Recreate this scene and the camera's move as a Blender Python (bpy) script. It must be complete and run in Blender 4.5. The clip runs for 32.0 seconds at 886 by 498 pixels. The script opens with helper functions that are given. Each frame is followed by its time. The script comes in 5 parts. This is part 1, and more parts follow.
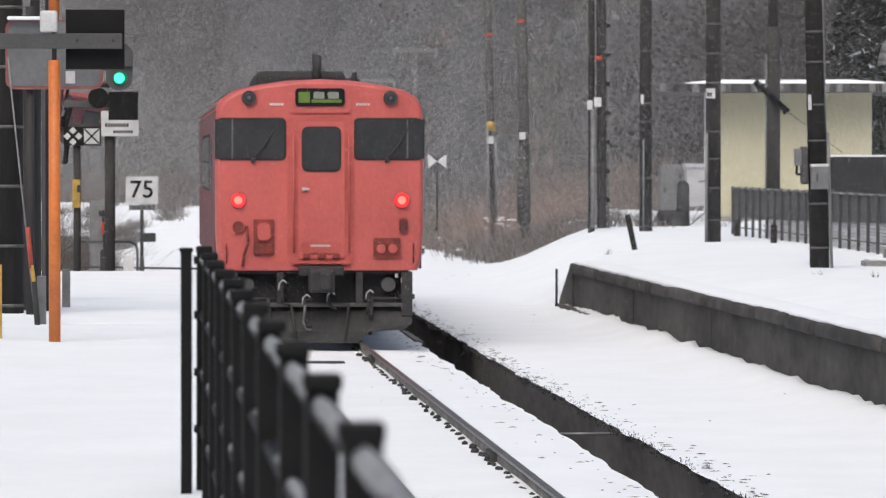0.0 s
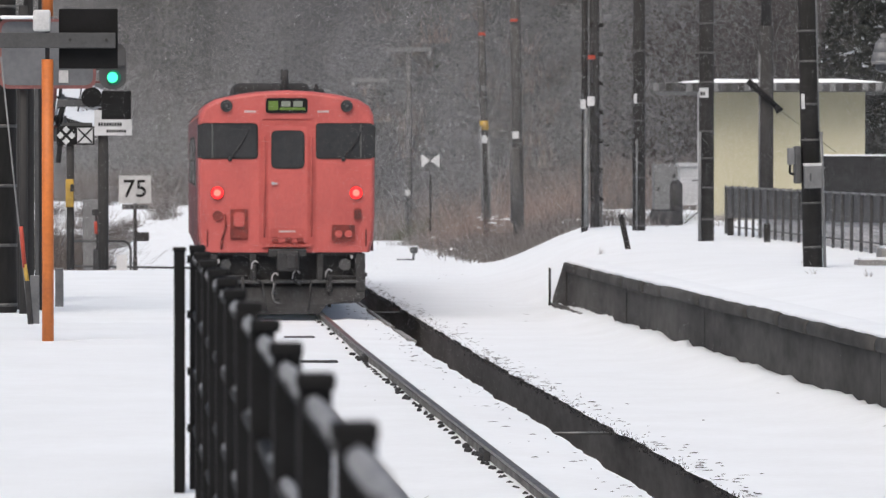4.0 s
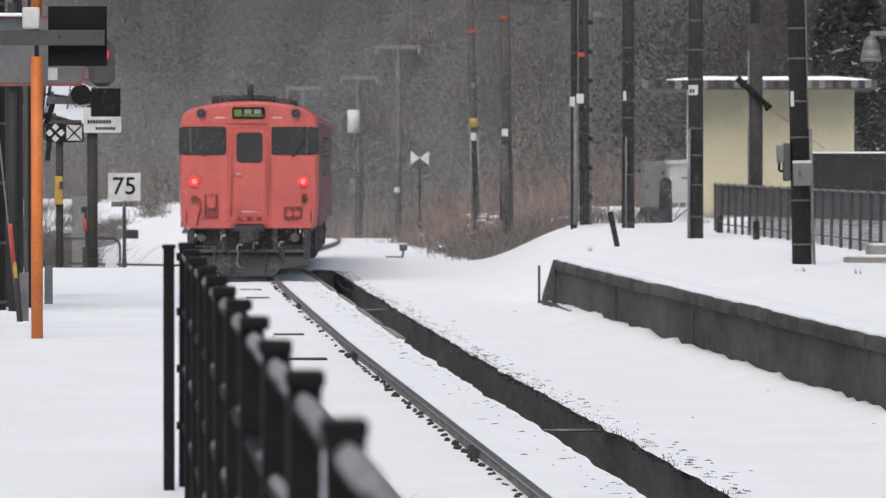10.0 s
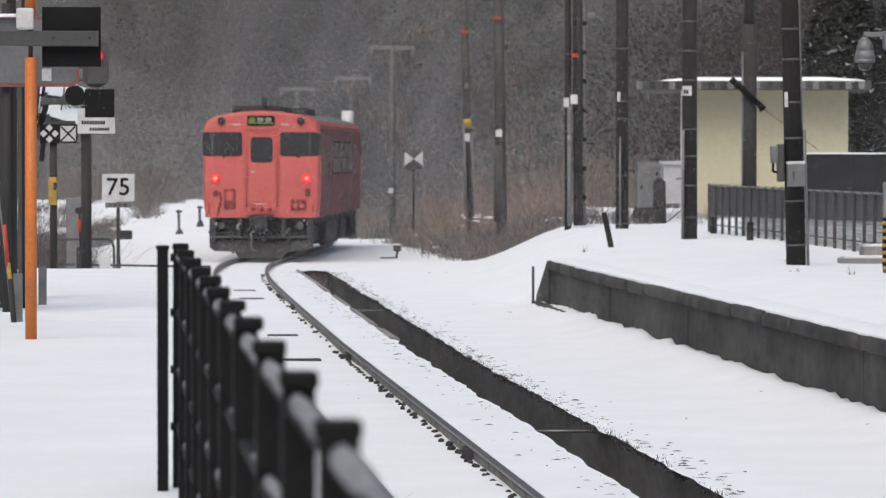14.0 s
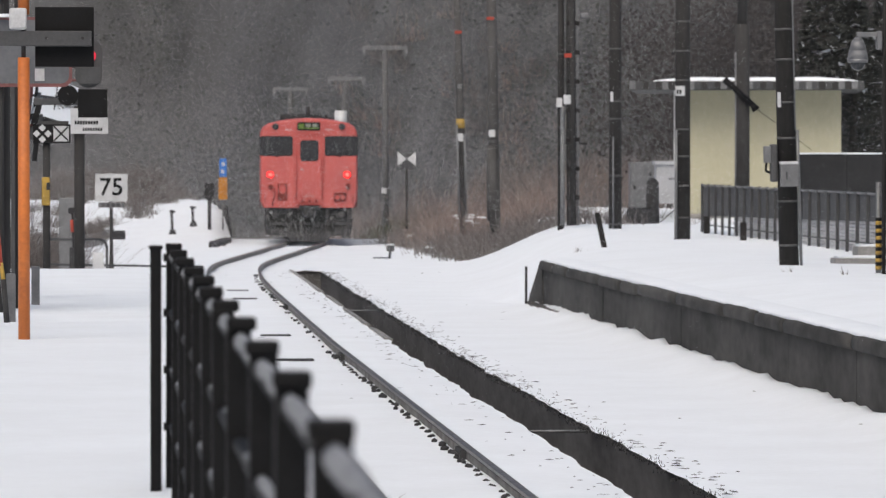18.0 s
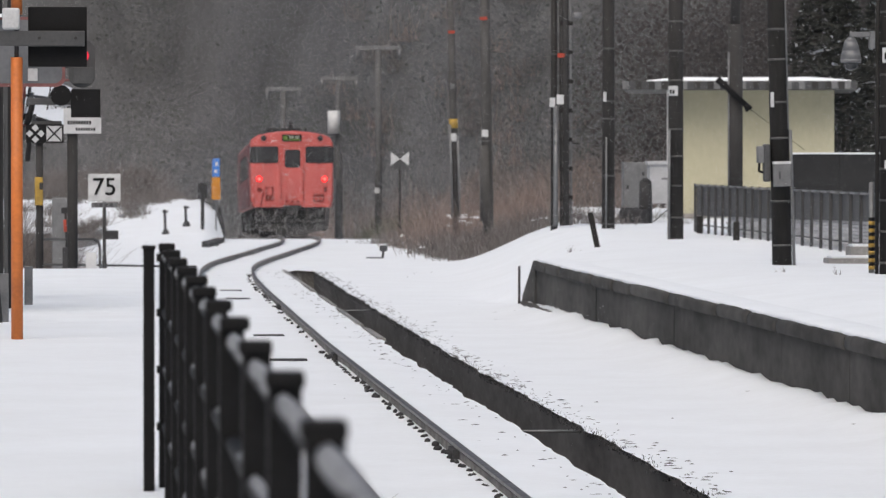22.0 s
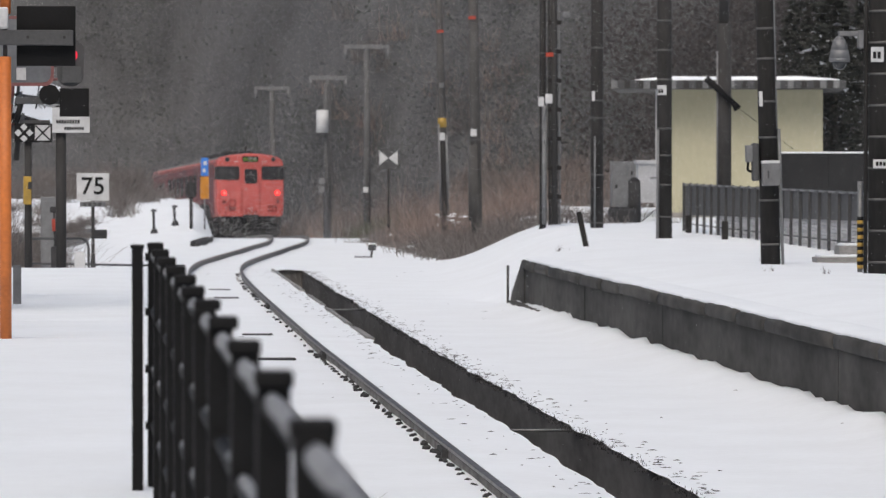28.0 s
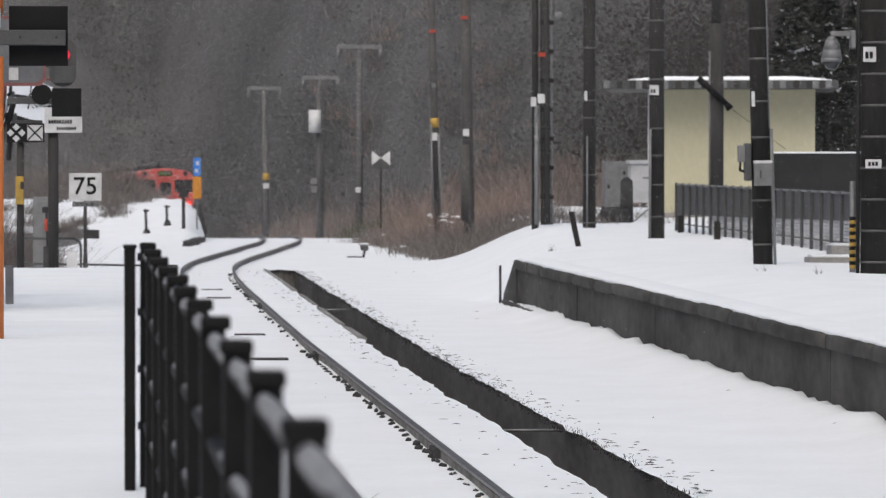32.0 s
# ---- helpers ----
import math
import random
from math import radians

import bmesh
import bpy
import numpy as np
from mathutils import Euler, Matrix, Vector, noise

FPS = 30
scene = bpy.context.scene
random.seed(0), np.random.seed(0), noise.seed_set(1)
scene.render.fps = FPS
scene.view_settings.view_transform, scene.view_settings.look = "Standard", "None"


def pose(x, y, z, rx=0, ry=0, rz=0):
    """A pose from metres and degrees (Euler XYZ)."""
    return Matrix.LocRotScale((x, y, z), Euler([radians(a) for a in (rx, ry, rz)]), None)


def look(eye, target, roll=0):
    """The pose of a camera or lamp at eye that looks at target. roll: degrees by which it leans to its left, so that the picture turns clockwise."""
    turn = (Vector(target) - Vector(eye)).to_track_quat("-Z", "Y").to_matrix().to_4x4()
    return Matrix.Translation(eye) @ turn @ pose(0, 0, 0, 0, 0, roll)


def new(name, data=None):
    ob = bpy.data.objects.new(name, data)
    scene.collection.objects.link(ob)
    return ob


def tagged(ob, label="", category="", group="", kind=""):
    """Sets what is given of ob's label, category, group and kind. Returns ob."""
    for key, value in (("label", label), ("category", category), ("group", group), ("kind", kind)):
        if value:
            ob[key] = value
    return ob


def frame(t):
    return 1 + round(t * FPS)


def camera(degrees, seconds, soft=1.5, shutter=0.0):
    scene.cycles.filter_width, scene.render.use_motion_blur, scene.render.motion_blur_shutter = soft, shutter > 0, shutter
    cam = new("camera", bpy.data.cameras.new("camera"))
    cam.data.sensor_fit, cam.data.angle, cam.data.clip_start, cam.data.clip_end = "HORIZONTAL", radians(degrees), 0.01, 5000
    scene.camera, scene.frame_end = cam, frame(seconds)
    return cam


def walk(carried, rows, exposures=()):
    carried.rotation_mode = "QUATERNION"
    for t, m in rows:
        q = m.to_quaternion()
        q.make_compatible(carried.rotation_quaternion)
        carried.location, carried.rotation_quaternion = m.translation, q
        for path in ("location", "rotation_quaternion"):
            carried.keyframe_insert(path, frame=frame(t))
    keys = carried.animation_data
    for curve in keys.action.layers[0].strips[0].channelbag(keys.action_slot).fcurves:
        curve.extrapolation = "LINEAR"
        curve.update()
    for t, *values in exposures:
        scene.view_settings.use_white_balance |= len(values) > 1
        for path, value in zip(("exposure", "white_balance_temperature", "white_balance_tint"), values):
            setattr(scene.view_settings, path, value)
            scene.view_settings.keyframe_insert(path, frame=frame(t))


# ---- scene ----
cam = camera(10.984, 32.0, soft=1.3)
cam.data.dof.use_dof, cam.data.dof.focus_distance, cam.data.dof.aperture_fstop = True, 42.0, 7.2
EYE_Z = 2.58
# seconds, pan to the right and tilt downwards, degrees
PAN = [(0, 0.000, 1.153), (1, 0.022, 1.153), (2, 0.041, 1.152), (3, 0.061, 1.153), (3.5, 0.073, 1.161), (5.5, 0.112, 1.163),
       (6, 0.124, 1.163), (6.5, 0.144, 1.181), (7, 0.153, 1.185), (7.5, 0.163, 1.182), (8, 0.177, 1.193), (8.5, 0.181, 1.195),
       (9, 0.194, 1.175), (9.5, 0.203, 1.175), (10, 0.217, 1.195), (10.5, 0.227, 1.186), (11, 0.237, 1.195), (11.5, 0.242, 1.175),
       (12, 0.255, 1.185), (12.5, 0.265, 1.185), (13, 0.272, 1.175), (13.5, 0.282, 1.185), (14, 0.292, 1.185), (14.5, 0.304, 1.185),
       (16.5, 0.347, 1.185), (17, 0.357, 1.185), (18, 0.378, 1.184), (19, 0.401, 1.193), (20, 0.422, 1.195), (21, 0.444, 1.185),
       (22, 0.464, 1.185), (23, 0.486, 1.185), (24, 0.508, 1.185), (25, 0.529, 1.188), (25.5, 0.541, 1.193), (27.5, 0.593, 1.190),
       (28, 0.605, 1.195), (28.5, 0.615, 1.202), (29, 0.626, 1.195), (29.5, 0.636, 1.198), (30, 0.648, 1.185), (30.5, 0.658, 1.188),
       (31, 0.670, 1.195), (31.5, 0.684, 1.207), (32, 0.700, 1.195)]
walk(cam, [(t, pose(0, 0, EYE_Z, 90 - tilt, 0, -3.993 - pan)) for t, pan, tilt in PAN], [(0, 0.13), (6, 0.06), (13, -0.02), (19, -0.07), (32, -0.12)])

# ---- light: an overcast winter sky ----
world = bpy.data.worlds.new("overcast_sky")
scene.world = world
world.use_nodes = True
wn, wl = world.node_tree.nodes, world.node_tree.links
wn.clear()
sky = wn.new("ShaderNodeTexSky")
sky.sky_type, sky.sun_disc = "NISHITA", False
sky.sun_elevation, sky.sun_rotation = radians(48), radians(200)
sky.air_density, sky.dust_density, sky.ozone_density = 1.0, 6.0, 1.0
grey = wn.new("ShaderNodeHueSaturation")
grey.inputs["Saturation"].default_value = 0.85
bg = wn.new("ShaderNodeBackground")
bg.inputs["Strength"].default_value = 0.135
wout = wn.new("ShaderNodeOutputWorld")
wl.new(sky.outputs[0], grey.inputs["Color"])
wl.new(grey.outputs[0], bg.inputs[0])
wl.new(bg.outputs[0], wout.inputs[0])
sun = new("sun", bpy.data.lights.new("sun", "SUN"))
sun.data.energy, sun.data.angle, sun.data.color = 0.8, radians(60), (1.0, 0.985, 0.96)
sun.matrix_world = look((0, 0, 50), (12, 30, 0))


# ---- materials ----
def mat(name, colour, rough=0.7, metal=0.0, var=0.25, scale=6.0, fine=60.0, bump=0.15, second=None, tint=0.5, emit=0.0, island=0.0, obj=0.0, stretch=None, spec=0.4, thin=False):
    """A surface with broad stains and fine grain: colour goes towards second (or a darker self) by two noises."""
    m = bpy.data.materials.new(name)
    m.use_nodes = True
    n, l = m.node_tree.nodes, m.node_tree.links
    b = n["Principled BSDF"]
    b.inputs["Roughness"].default_value, b.inputs["Metallic"].default_value = rough, metal
    b.inputs["Specular IOR Level"].default_value = spec
    co = n.new("ShaderNodeTexCoord")
    src = co.outputs["Object"]
    if stretch:
        mp = n.new("ShaderNodeMapping")
        mp.inputs["Scale"].default_value = stretch
        l.new(src, mp.inputs[0])
        src = mp.outputs[0]
    n1, n2 = n.new("ShaderNodeTexNoise"), n.new("ShaderNodeTexNoise")
    for node, s, d in ((n1, scale, 5), (n2, fine, 3)):
        node.inputs["Scale"].default_value, node.inputs["Detail"].default_value = s, d
        l.new(src, node.inputs["Vector"])
    mixf = n.new("ShaderNodeMath")
    mixf.operation = "MULTIPLY_ADD"
    mixf.inputs[1].default_value = 0.35
    half = n.new("ShaderNodeMath")
    half.operation = "MULTIPLY"
    half.inputs[1].default_value = 0.65
    l.new(n1.outputs[0], half.inputs[0])
    l.new(n2.outputs[0], mixf.inputs[0])
    l.new(half.outputs[0], mixf.inputs[2])
    ramp = n.new("ShaderNodeValToRGB")
    ramp.color_ramp.elements[0].position, ramp.color_ramp.elements[1].position = 0.36, 0.64
    dark = second or tuple(c * (1 - var) for c in colour)
    lite = tuple(min(1, c * (1 + var * 0.4)) for c in colour)
    ramp.color_ramp.elements[0].color, ramp.color_ramp.elements[1].color = (*dark, 1), (*lite, 1)
    l.new(mixf.outputs[0], ramp.inputs[0])
    out = ramp.outputs[0]
    if island or obj:
        hs = n.new("ShaderNodeHueSaturation")
        mr = n.new("ShaderNodeMapRange")
        amount = island or obj
        mr.inputs[3].default_value, mr.inputs[4].default_value = 1 - amount, 1 + amount
        if island:
            l.new(n.new("ShaderNodeNewGeometry").outputs["Random Per Island"], mr.inputs[0])
        else:
            l.new(n.new("ShaderNodeObjectInfo").outputs["Random"], mr.inputs[0])
        l.new(mr.outputs[0], hs.inputs["Value"])
        l.new(out, hs.inputs["Color"])
        out = hs.outputs[0]
    l.new(out, b.inputs["Base Color"])
    if thin:
        tr, mx = n.new("ShaderNodeBsdfTranslucent"), n.new("ShaderNodeMixShader")
        l.new(out, tr.inputs[0])
        l.new(b.outputs[0], mx.inputs[1])
        l.new(tr.outputs[0], mx.inputs[2])
        l.new(mx.outputs[0], n["Material Output"].inputs[0])
    if bump:
        bp = n.new("ShaderNodeBump")
        bp.inputs["Strength"].default_value, bp.inputs["Distance"].default_value = bump, 0.02
        l.new(mixf.outputs[0], bp.inputs["Height"])
        l.new(bp.outputs[0], b.inputs["Normal"])
    if emit:
        b.inputs["Emission Color"].default_value = (*colour, 1)
        b.inputs["Emission Strength"].default_value = emit
    return m


GREYSNOW = mat("thin_grey_snow", (0.34, 0.35, 0.365), 0.5, var=0.1, scale=9, fine=60, bump=0.3, second=(0.18, 0.186, 0.197))
SNOW = mat("snow", (0.822, 0.86, 0.90), 0.75, var=0.03, scale=0.9, fine=9, bump=0.35, second=(0.785, 0.82, 0.855), spec=0.2)
FLAKE = mat("snowflake", (0.85, 0.86, 0.88), 0.9, var=0.02, bump=0.0, spec=0.0, thin=True)
# soil kept grey and light so the far hillside carries painted haze
LITTER = mat("wooded_soil", (0.126, 0.128, 0.132), 0.95, scale=0.05, fine=0.35, bump=0.2, second=(0.084, 0.085, 0.087))
CONCRETE = mat("old_concrete", (0.080, 0.077, 0.074), 0.9, scale=1.6, fine=10, bump=0.3, second=(0.026, 0.025, 0.024), stretch=(1, 0.24, 0.5), obj=0.06)
WETCON = mat("wet_concrete", (0.15, 0.147, 0.145), 0.75, scale=2.0, fine=16, bump=0.5, second=(0.075, 0.072, 0.07), stretch=(1, 0.15, 0.6))
PALECON = mat("pale_concrete", (0.30, 0.29, 0.285), 0.9, scale=2.5, fine=25, bump=0.4, second=(0.17, 0.17, 0.165))
STEEL = mat("rail_steel", (0.25, 0.24, 0.235), 0.4, 0.8, scale=8, fine=60, bump=0.2, second=(0.14, 0.128, 0.12))
RUST = mat("rusty_rail_side", (0.26, 0.25, 0.245), 0.8, 0.1, scale=3, fine=30, bump=0.4, second=(0.11, 0.103, 0.098))
BLACK = mat("black_paint", (0.008, 0.008, 0.009), 0.6, scale=5, fine=50, bump=0.2, second=(0.005, 0.005, 0.005), spec=0.2)
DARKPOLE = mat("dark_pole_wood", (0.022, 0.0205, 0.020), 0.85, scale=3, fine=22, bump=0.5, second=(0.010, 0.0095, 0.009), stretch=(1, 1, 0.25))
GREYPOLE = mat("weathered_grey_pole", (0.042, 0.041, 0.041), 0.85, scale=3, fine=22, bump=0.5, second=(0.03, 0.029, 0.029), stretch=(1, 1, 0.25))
# pole wood lightened with distance: haze painted into the colour
HAZEPOLE = mat("hazed_pole_wood", (0.085, 0.083, 0.082), 0.85, scale=3, fine=22, bump=0.5, second=(0.055, 0.053, 0.052), stretch=(1, 1, 0.25))
HALFHAZEPOLE = mat("half_hazed_pole_wood", (0.034, 0.0325, 0.032), 0.85, scale=3, fine=22, bump=0.5, second=(0.019, 0.018, 0.0175), stretch=(1, 1, 0.25))
BAND = mat("galvanised_band", (0.11, 0.11, 0.11), 0.55, 0.4, scale=20, fine=80, bump=0.1)
GALV = mat("galvanised_steel", (0.20, 0.204, 0.21), 0.5, 0.4, scale=6, fine=60, bump=0.1)
GREYPAINT = mat("grey_paint", (0.068, 0.07, 0.073), 0.6, scale=4, fine=40, bump=0.1)
WHITE = mat("white_paint", (0.55, 0.56, 0.57), 0.5, scale=4, fine=40, bump=0.05, second=(0.44, 0.45, 0.46))
ORANGE = mat("orange_paint", (0.58, 0.175, 0.04), 0.5, scale=3, fine=30, bump=0.1, second=(0.44, 0.13, 0.035))
YELLOW = mat("yellow_paint", (0.46, 0.29, 0.05), 0.6, scale=5, fine=30, bump=0.1, second=(0.30, 0.20, 0.05))
BLUE = mat("blue_paint", (0.05, 0.20, 0.62), 0.5, scale=5, fine=30, bump=0.1)
REDPAINT = mat("red_paint", (0.42, 0.06, 0.035), 0.5, scale=5, fine=30, bump=0.1)
CREAM = mat("cream_wall_panel", (0.46, 0.44, 0.315), 0.75, scale=0.35, fine=9, bump=0.1, second=(0.42, 0.40, 0.285), stretch=(1, 1, 0.5))
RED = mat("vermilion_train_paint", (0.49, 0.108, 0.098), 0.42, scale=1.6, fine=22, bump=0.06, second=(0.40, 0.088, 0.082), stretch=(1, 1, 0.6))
REDDULL = mat("grimy_vermilion_paint", (0.44, 0.093, 0.083), 0.55, scale=2.0, fine=25, bump=0.1, second=(0.35, 0.066, 0.058))
# side red dulled for grime and for the haze along the car
REDSIDE = mat("grime_and_haze_red_side", (0.20, 0.062, 0.066), 0.65, scale=1.2, fine=18, bump=0.1, second=(0.115, 0.06, 0.065), stretch=(1, 0.3, 1))
DIRTYRED = mat("sooty_red_fitting", (0.24, 0.04, 0.032), 0.7, scale=5, fine=40, bump=0.3, second=(0.10, 0.025, 0.022))
# glass base raised a little to paint in the haze before the windows
GLASS = mat("dark_train_glass", (0.028, 0.030, 0.033), 0.15, scale=2, fine=20, bump=0.0, second=(0.045, 0.047, 0.05), spec=0.5)
RUBBER = mat("window_rubber", (0.02, 0.02, 0.02), 0.8, fine=40)
ROOFGREY = mat("train_roof_grey", (0.20, 0.20, 0.20), 0.8, scale=2, fine=20, bump=0.2, second=(0.12, 0.12, 0.12))
UNDER = mat("grimy_underframe", (0.045, 0.045, 0.047), 0.85, scale=4, fine=30, bump=0.5, second=(0.025, 0.025, 0.026))
TAIL = mat("lit_tail_lens", (1.0, 0.010, 0.012), 0.3, bump=0, emit=4.0, var=0.0)
TAILCORE = mat("lit_tail_bulb", (1.0, 0.065, 0.05), 0.3, bump=0, emit=4.5, var=0.0)
GREENLIT = mat("lit_green_lens", (0.05, 0.80, 0.38), 0.3, bump=0, emit=1.5, var=0.0)
GREENGLOW = mat("painted_green_glow", (0.01, 0.16, 0.11), 0.3, bump=0, var=0.1)
REDLIT = mat("lit_red_lens", (0.7, 0.03, 0.06), 0.3, bump=0, emit=0.45, var=0.0)
BOARDGREEN = mat("lit_destination_green", (0.10, 0.17, 0.03), 0.5, bump=0, emit=0.06, var=0.2)
BOARDWHITE = mat("lit_destination_white", (0.20, 0.22, 0.19), 0.5, bump=0, emit=0.06, var=0.1)
PINK = mat("faded_pink_board", (0.22, 0.09, 0.085), 0.6, scale=5, fine=40, bump=0.1)
# mostly diffuse grey that stands in for what the mirror reflects
MIRROR = mat("mirror_painted_reflection", (0.15, 0.156, 0.166), 0.35, 0.2, scale=3, fine=20, bump=0.05, second=(0.115, 0.12, 0.13))
# twig and reed colours paled and desaturated, with distance haze painted in
TWIG = mat("bare_twigs", (0.28, 0.256, 0.248), 0.9, scale=2, fine=20, bump=0.0, second=(0.19, 0.174, 0.169), island=0.3, thin=True)
REED = mat("dry_reed_grass", (0.41, 0.325, 0.292), 0.9, scale=2, fine=20, bump=0.0, second=(0.31, 0.255, 0.235), island=0.22, thin=True)
REEDGREEN = mat("olive_weeds", (0.17, 0.175, 0.135), 0.9, scale=2, fine=20, bump=0.0, island=0.2, thin=True)
# both hillside leaf colours are greyed and lightened in place of haze
LEAF = mat("winter_foliage", (0.135, 0.147, 0.134), 0.95, scale=0.12, fine=0.4, bump=0.0, second=(0.105, 0.114, 0.104), island=0.04, thin=True, spec=0.1)
LEAFHAZE = mat("hazed_bare_crowns", (0.195, 0.199, 0.207), 0.95, scale=0.12, fine=0.4, bump=0.0, second=(0.15, 0.153, 0.159), island=0.04, thin=True, spec=0.1)
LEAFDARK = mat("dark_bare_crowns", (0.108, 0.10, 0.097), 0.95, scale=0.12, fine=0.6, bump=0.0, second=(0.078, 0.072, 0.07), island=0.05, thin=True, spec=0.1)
PINE = mat("pine_foliage", (0.05, 0.052, 0.048), 0.9, scale=0.8, fine=6, bump=0.0, second=(0.034, 0.036, 0.033), island=0.15, spec=0.2)
# farthest poles: fog painted in as a lighter grey
FARPOLE = mat("hazed_far_pole", (0.105, 0.105, 0.107), 0.9, scale=3, fine=22, bump=0.3, second=(0.075, 0.075, 0.077), stretch=(1, 1, 0.25))
CONVEX = mat("convex_mirror_glass", (0.86, 0.87, 0.88), 0.04, 1.0, var=0.03, bump=0.0)
OCHRE = mat("ochre_orange_paint", (0.50, 0.21, 0.03), 0.6, scale=5, fine=30, bump=0.1)
OFFWHITE = mat("off_white_cabinet_paint", (0.42, 0.43, 0.45), 0.6, scale=2, fine=25, bump=0.1, second=(0.33, 0.335, 0.34))
BARK = mat("grey_bark", (0.07, 0.065, 0.06), 0.95, scale=2, fine=15, bump=0.4)
BRICK = mat("pale_block", (0.68, 0.68, 0.69), 0.9, scale=3, fine=30, bump=0.3, obj=0.15)
DARKBOARD = mat("charcoal_board", (0.020, 0.021, 0.023), 0.8, scale=2, fine=25, bump=0.2)


# ---- mesh helpers ----
def box(bm, x0, x1, y0, y1, z0, z1, bevel=0.0):
    vs = [bm.verts.new((x, y, z)) for x in (x0, x1) for y in (y0, y1) for z in (z0, z1)]
    fs = [bm.faces.new([vs[i] for i in q]) for q in ((0, 1, 3, 2), (4, 6, 7, 5), (0, 4, 5, 1), (2, 3, 7, 6), (0, 2, 6, 4), (1, 5, 7, 3))]
    if bevel:
        edges = list({e for f in fs for e in f.edges})
        bmesh.ops.bevel(bm, geom=edges, offset=bevel, segments=2, profile=0.5, affect="EDGES")
    return bm


def tube(bm, p, q, r0, r1=None, seg=12, caps=True):
    r1 = r0 if r1 is None else r1
    p, q = Vector(p), Vector(q)
    turn = (q - p).to_track_quat("Z", "Y").to_matrix()
    rings = []
    for c, r in ((p, r0), (q, r1)):
        rings.append([bm.verts.new(c + turn @ Vector((r * math.cos(a), r * math.sin(a), 0))) for a in [2 * math.pi * i / seg for i in range(seg)]])
    for i in range(seg):
        bm.faces.new((rings[0][i], rings[0][(i + 1) % seg], rings[1][(i + 1) % seg], rings[1][i])).smooth = True
    if caps:
        bm.faces.new(list(reversed(rings[0])))
        bm.faces.new(rings[1])
    return bm


def bent(bm, pts, r, seg=8):
    for p, q in zip(pts, pts[1:]):
        tube(bm, p, q, r, seg=seg)
    return bm


def mesh_of(bm, name, m):
    me = bpy.data.meshes.new(name)
    bmesh.ops.recalc_face_normals(bm, faces=bm.faces)
    bm.to_mesh(me)
    bm.free()
    me.materials.append(m)
    return me


def part(name, bm, material, parent, label=""):
    ob = new(name, mesh_of(bm, name, material))
    ob.parent = parent
    return tagged(ob, label) if label else ob


def B(*a, **k):
    return box(bmesh.new(), *a, **k)


def T(*a, **k):
    return tube(bmesh.new(), *a, **k)


def thing(name, m, label, category, group="", kind=""):
    ob = new(name)
    ob.matrix_basis = m
    ob.empty_display_size = 0.1
    return tagged(ob, label, category, group, kind)


def raw(name, verts, faces, mats, index=None):
    me = bpy.data.meshes.new(name)
    me.from_pydata(verts, [], faces)
    for m in mats:
        me.materials.append(m)
    if index is not None:
        me.polygons.foreach_set("material_index", index)
    me.update()
    return new(name, me)


def smooth01(a, b, v):
    s = max(0.0, min(1.0, (v - a) / (b - a)))
    return s * s * (3 - 2 * s)


# ---- the line of the track ----
TY = [-47, 62.7, 72.1, 81.5, 88.6, 96.4, 100.4, 105.1, 109.8, 114.5, 122.3, 130.9, 136.4, 142.7, 148.2, 154.4, 166.2, 178, 193.6, 201.5, 207.8, 214, 218.7, 223.4, 243, 274.4, 329.3]
TX = [2.75, 2.75, 2.8, 2.86, 2.91, 3.0, 3.1, 3.27, 3.57, 4.03, 4.9, 5.81, 6.35, 6.74, 6.98, 7.1, 7.31, 7.45, 7.33, 6.98, 6.35, 5.25, 4.25, 3.2, -1.6, -9.5, -23]
ZY = [-47, 129.4, 141.1, 149, 156.8, 166.2, 178, 193.6, 215.6, 250.9, 329.3]
ZZ = [0, -.01, -.05, -.11, -.21, -.40, -.66, -1.05, -1.75, -3.0, -5.5]
GY = np.arange(-60, 420.1, 0.5)
WIN = np.hanning(15) / np.hanning(15).sum()
GX = np.convolve(np.pad(np.interp(GY, TY, TX), 7, mode="edge"), WIN, "valid")
GZ = np.convolve(np.pad(np.interp(GY, ZY, ZZ), 7, mode="edge"), WIN, "valid")


def cx(y):
    return float(np.interp(y, GY, GX))


def cz(y):
    return float(np.interp(y, GY, GZ))


DITCH_L, DITCH_R, DITCH_END = 4.30, 4.955, 106.9
WALL_X, NOSE_Y, WALL_END = 7.80, 80.2, 79.3


def drain(y):
    """How far the channel bends off to the right at y."""
    return float(np.interp(y, (0, 58, 72, 87, 107, 120), (0, 0, .07, .2, .35, .6)))


def hill_foot(x):
    return 237.5 - 2.35 * max(0.0, min(32.0, x - 4)) + 4.7 * math.sin(x * 0.3)


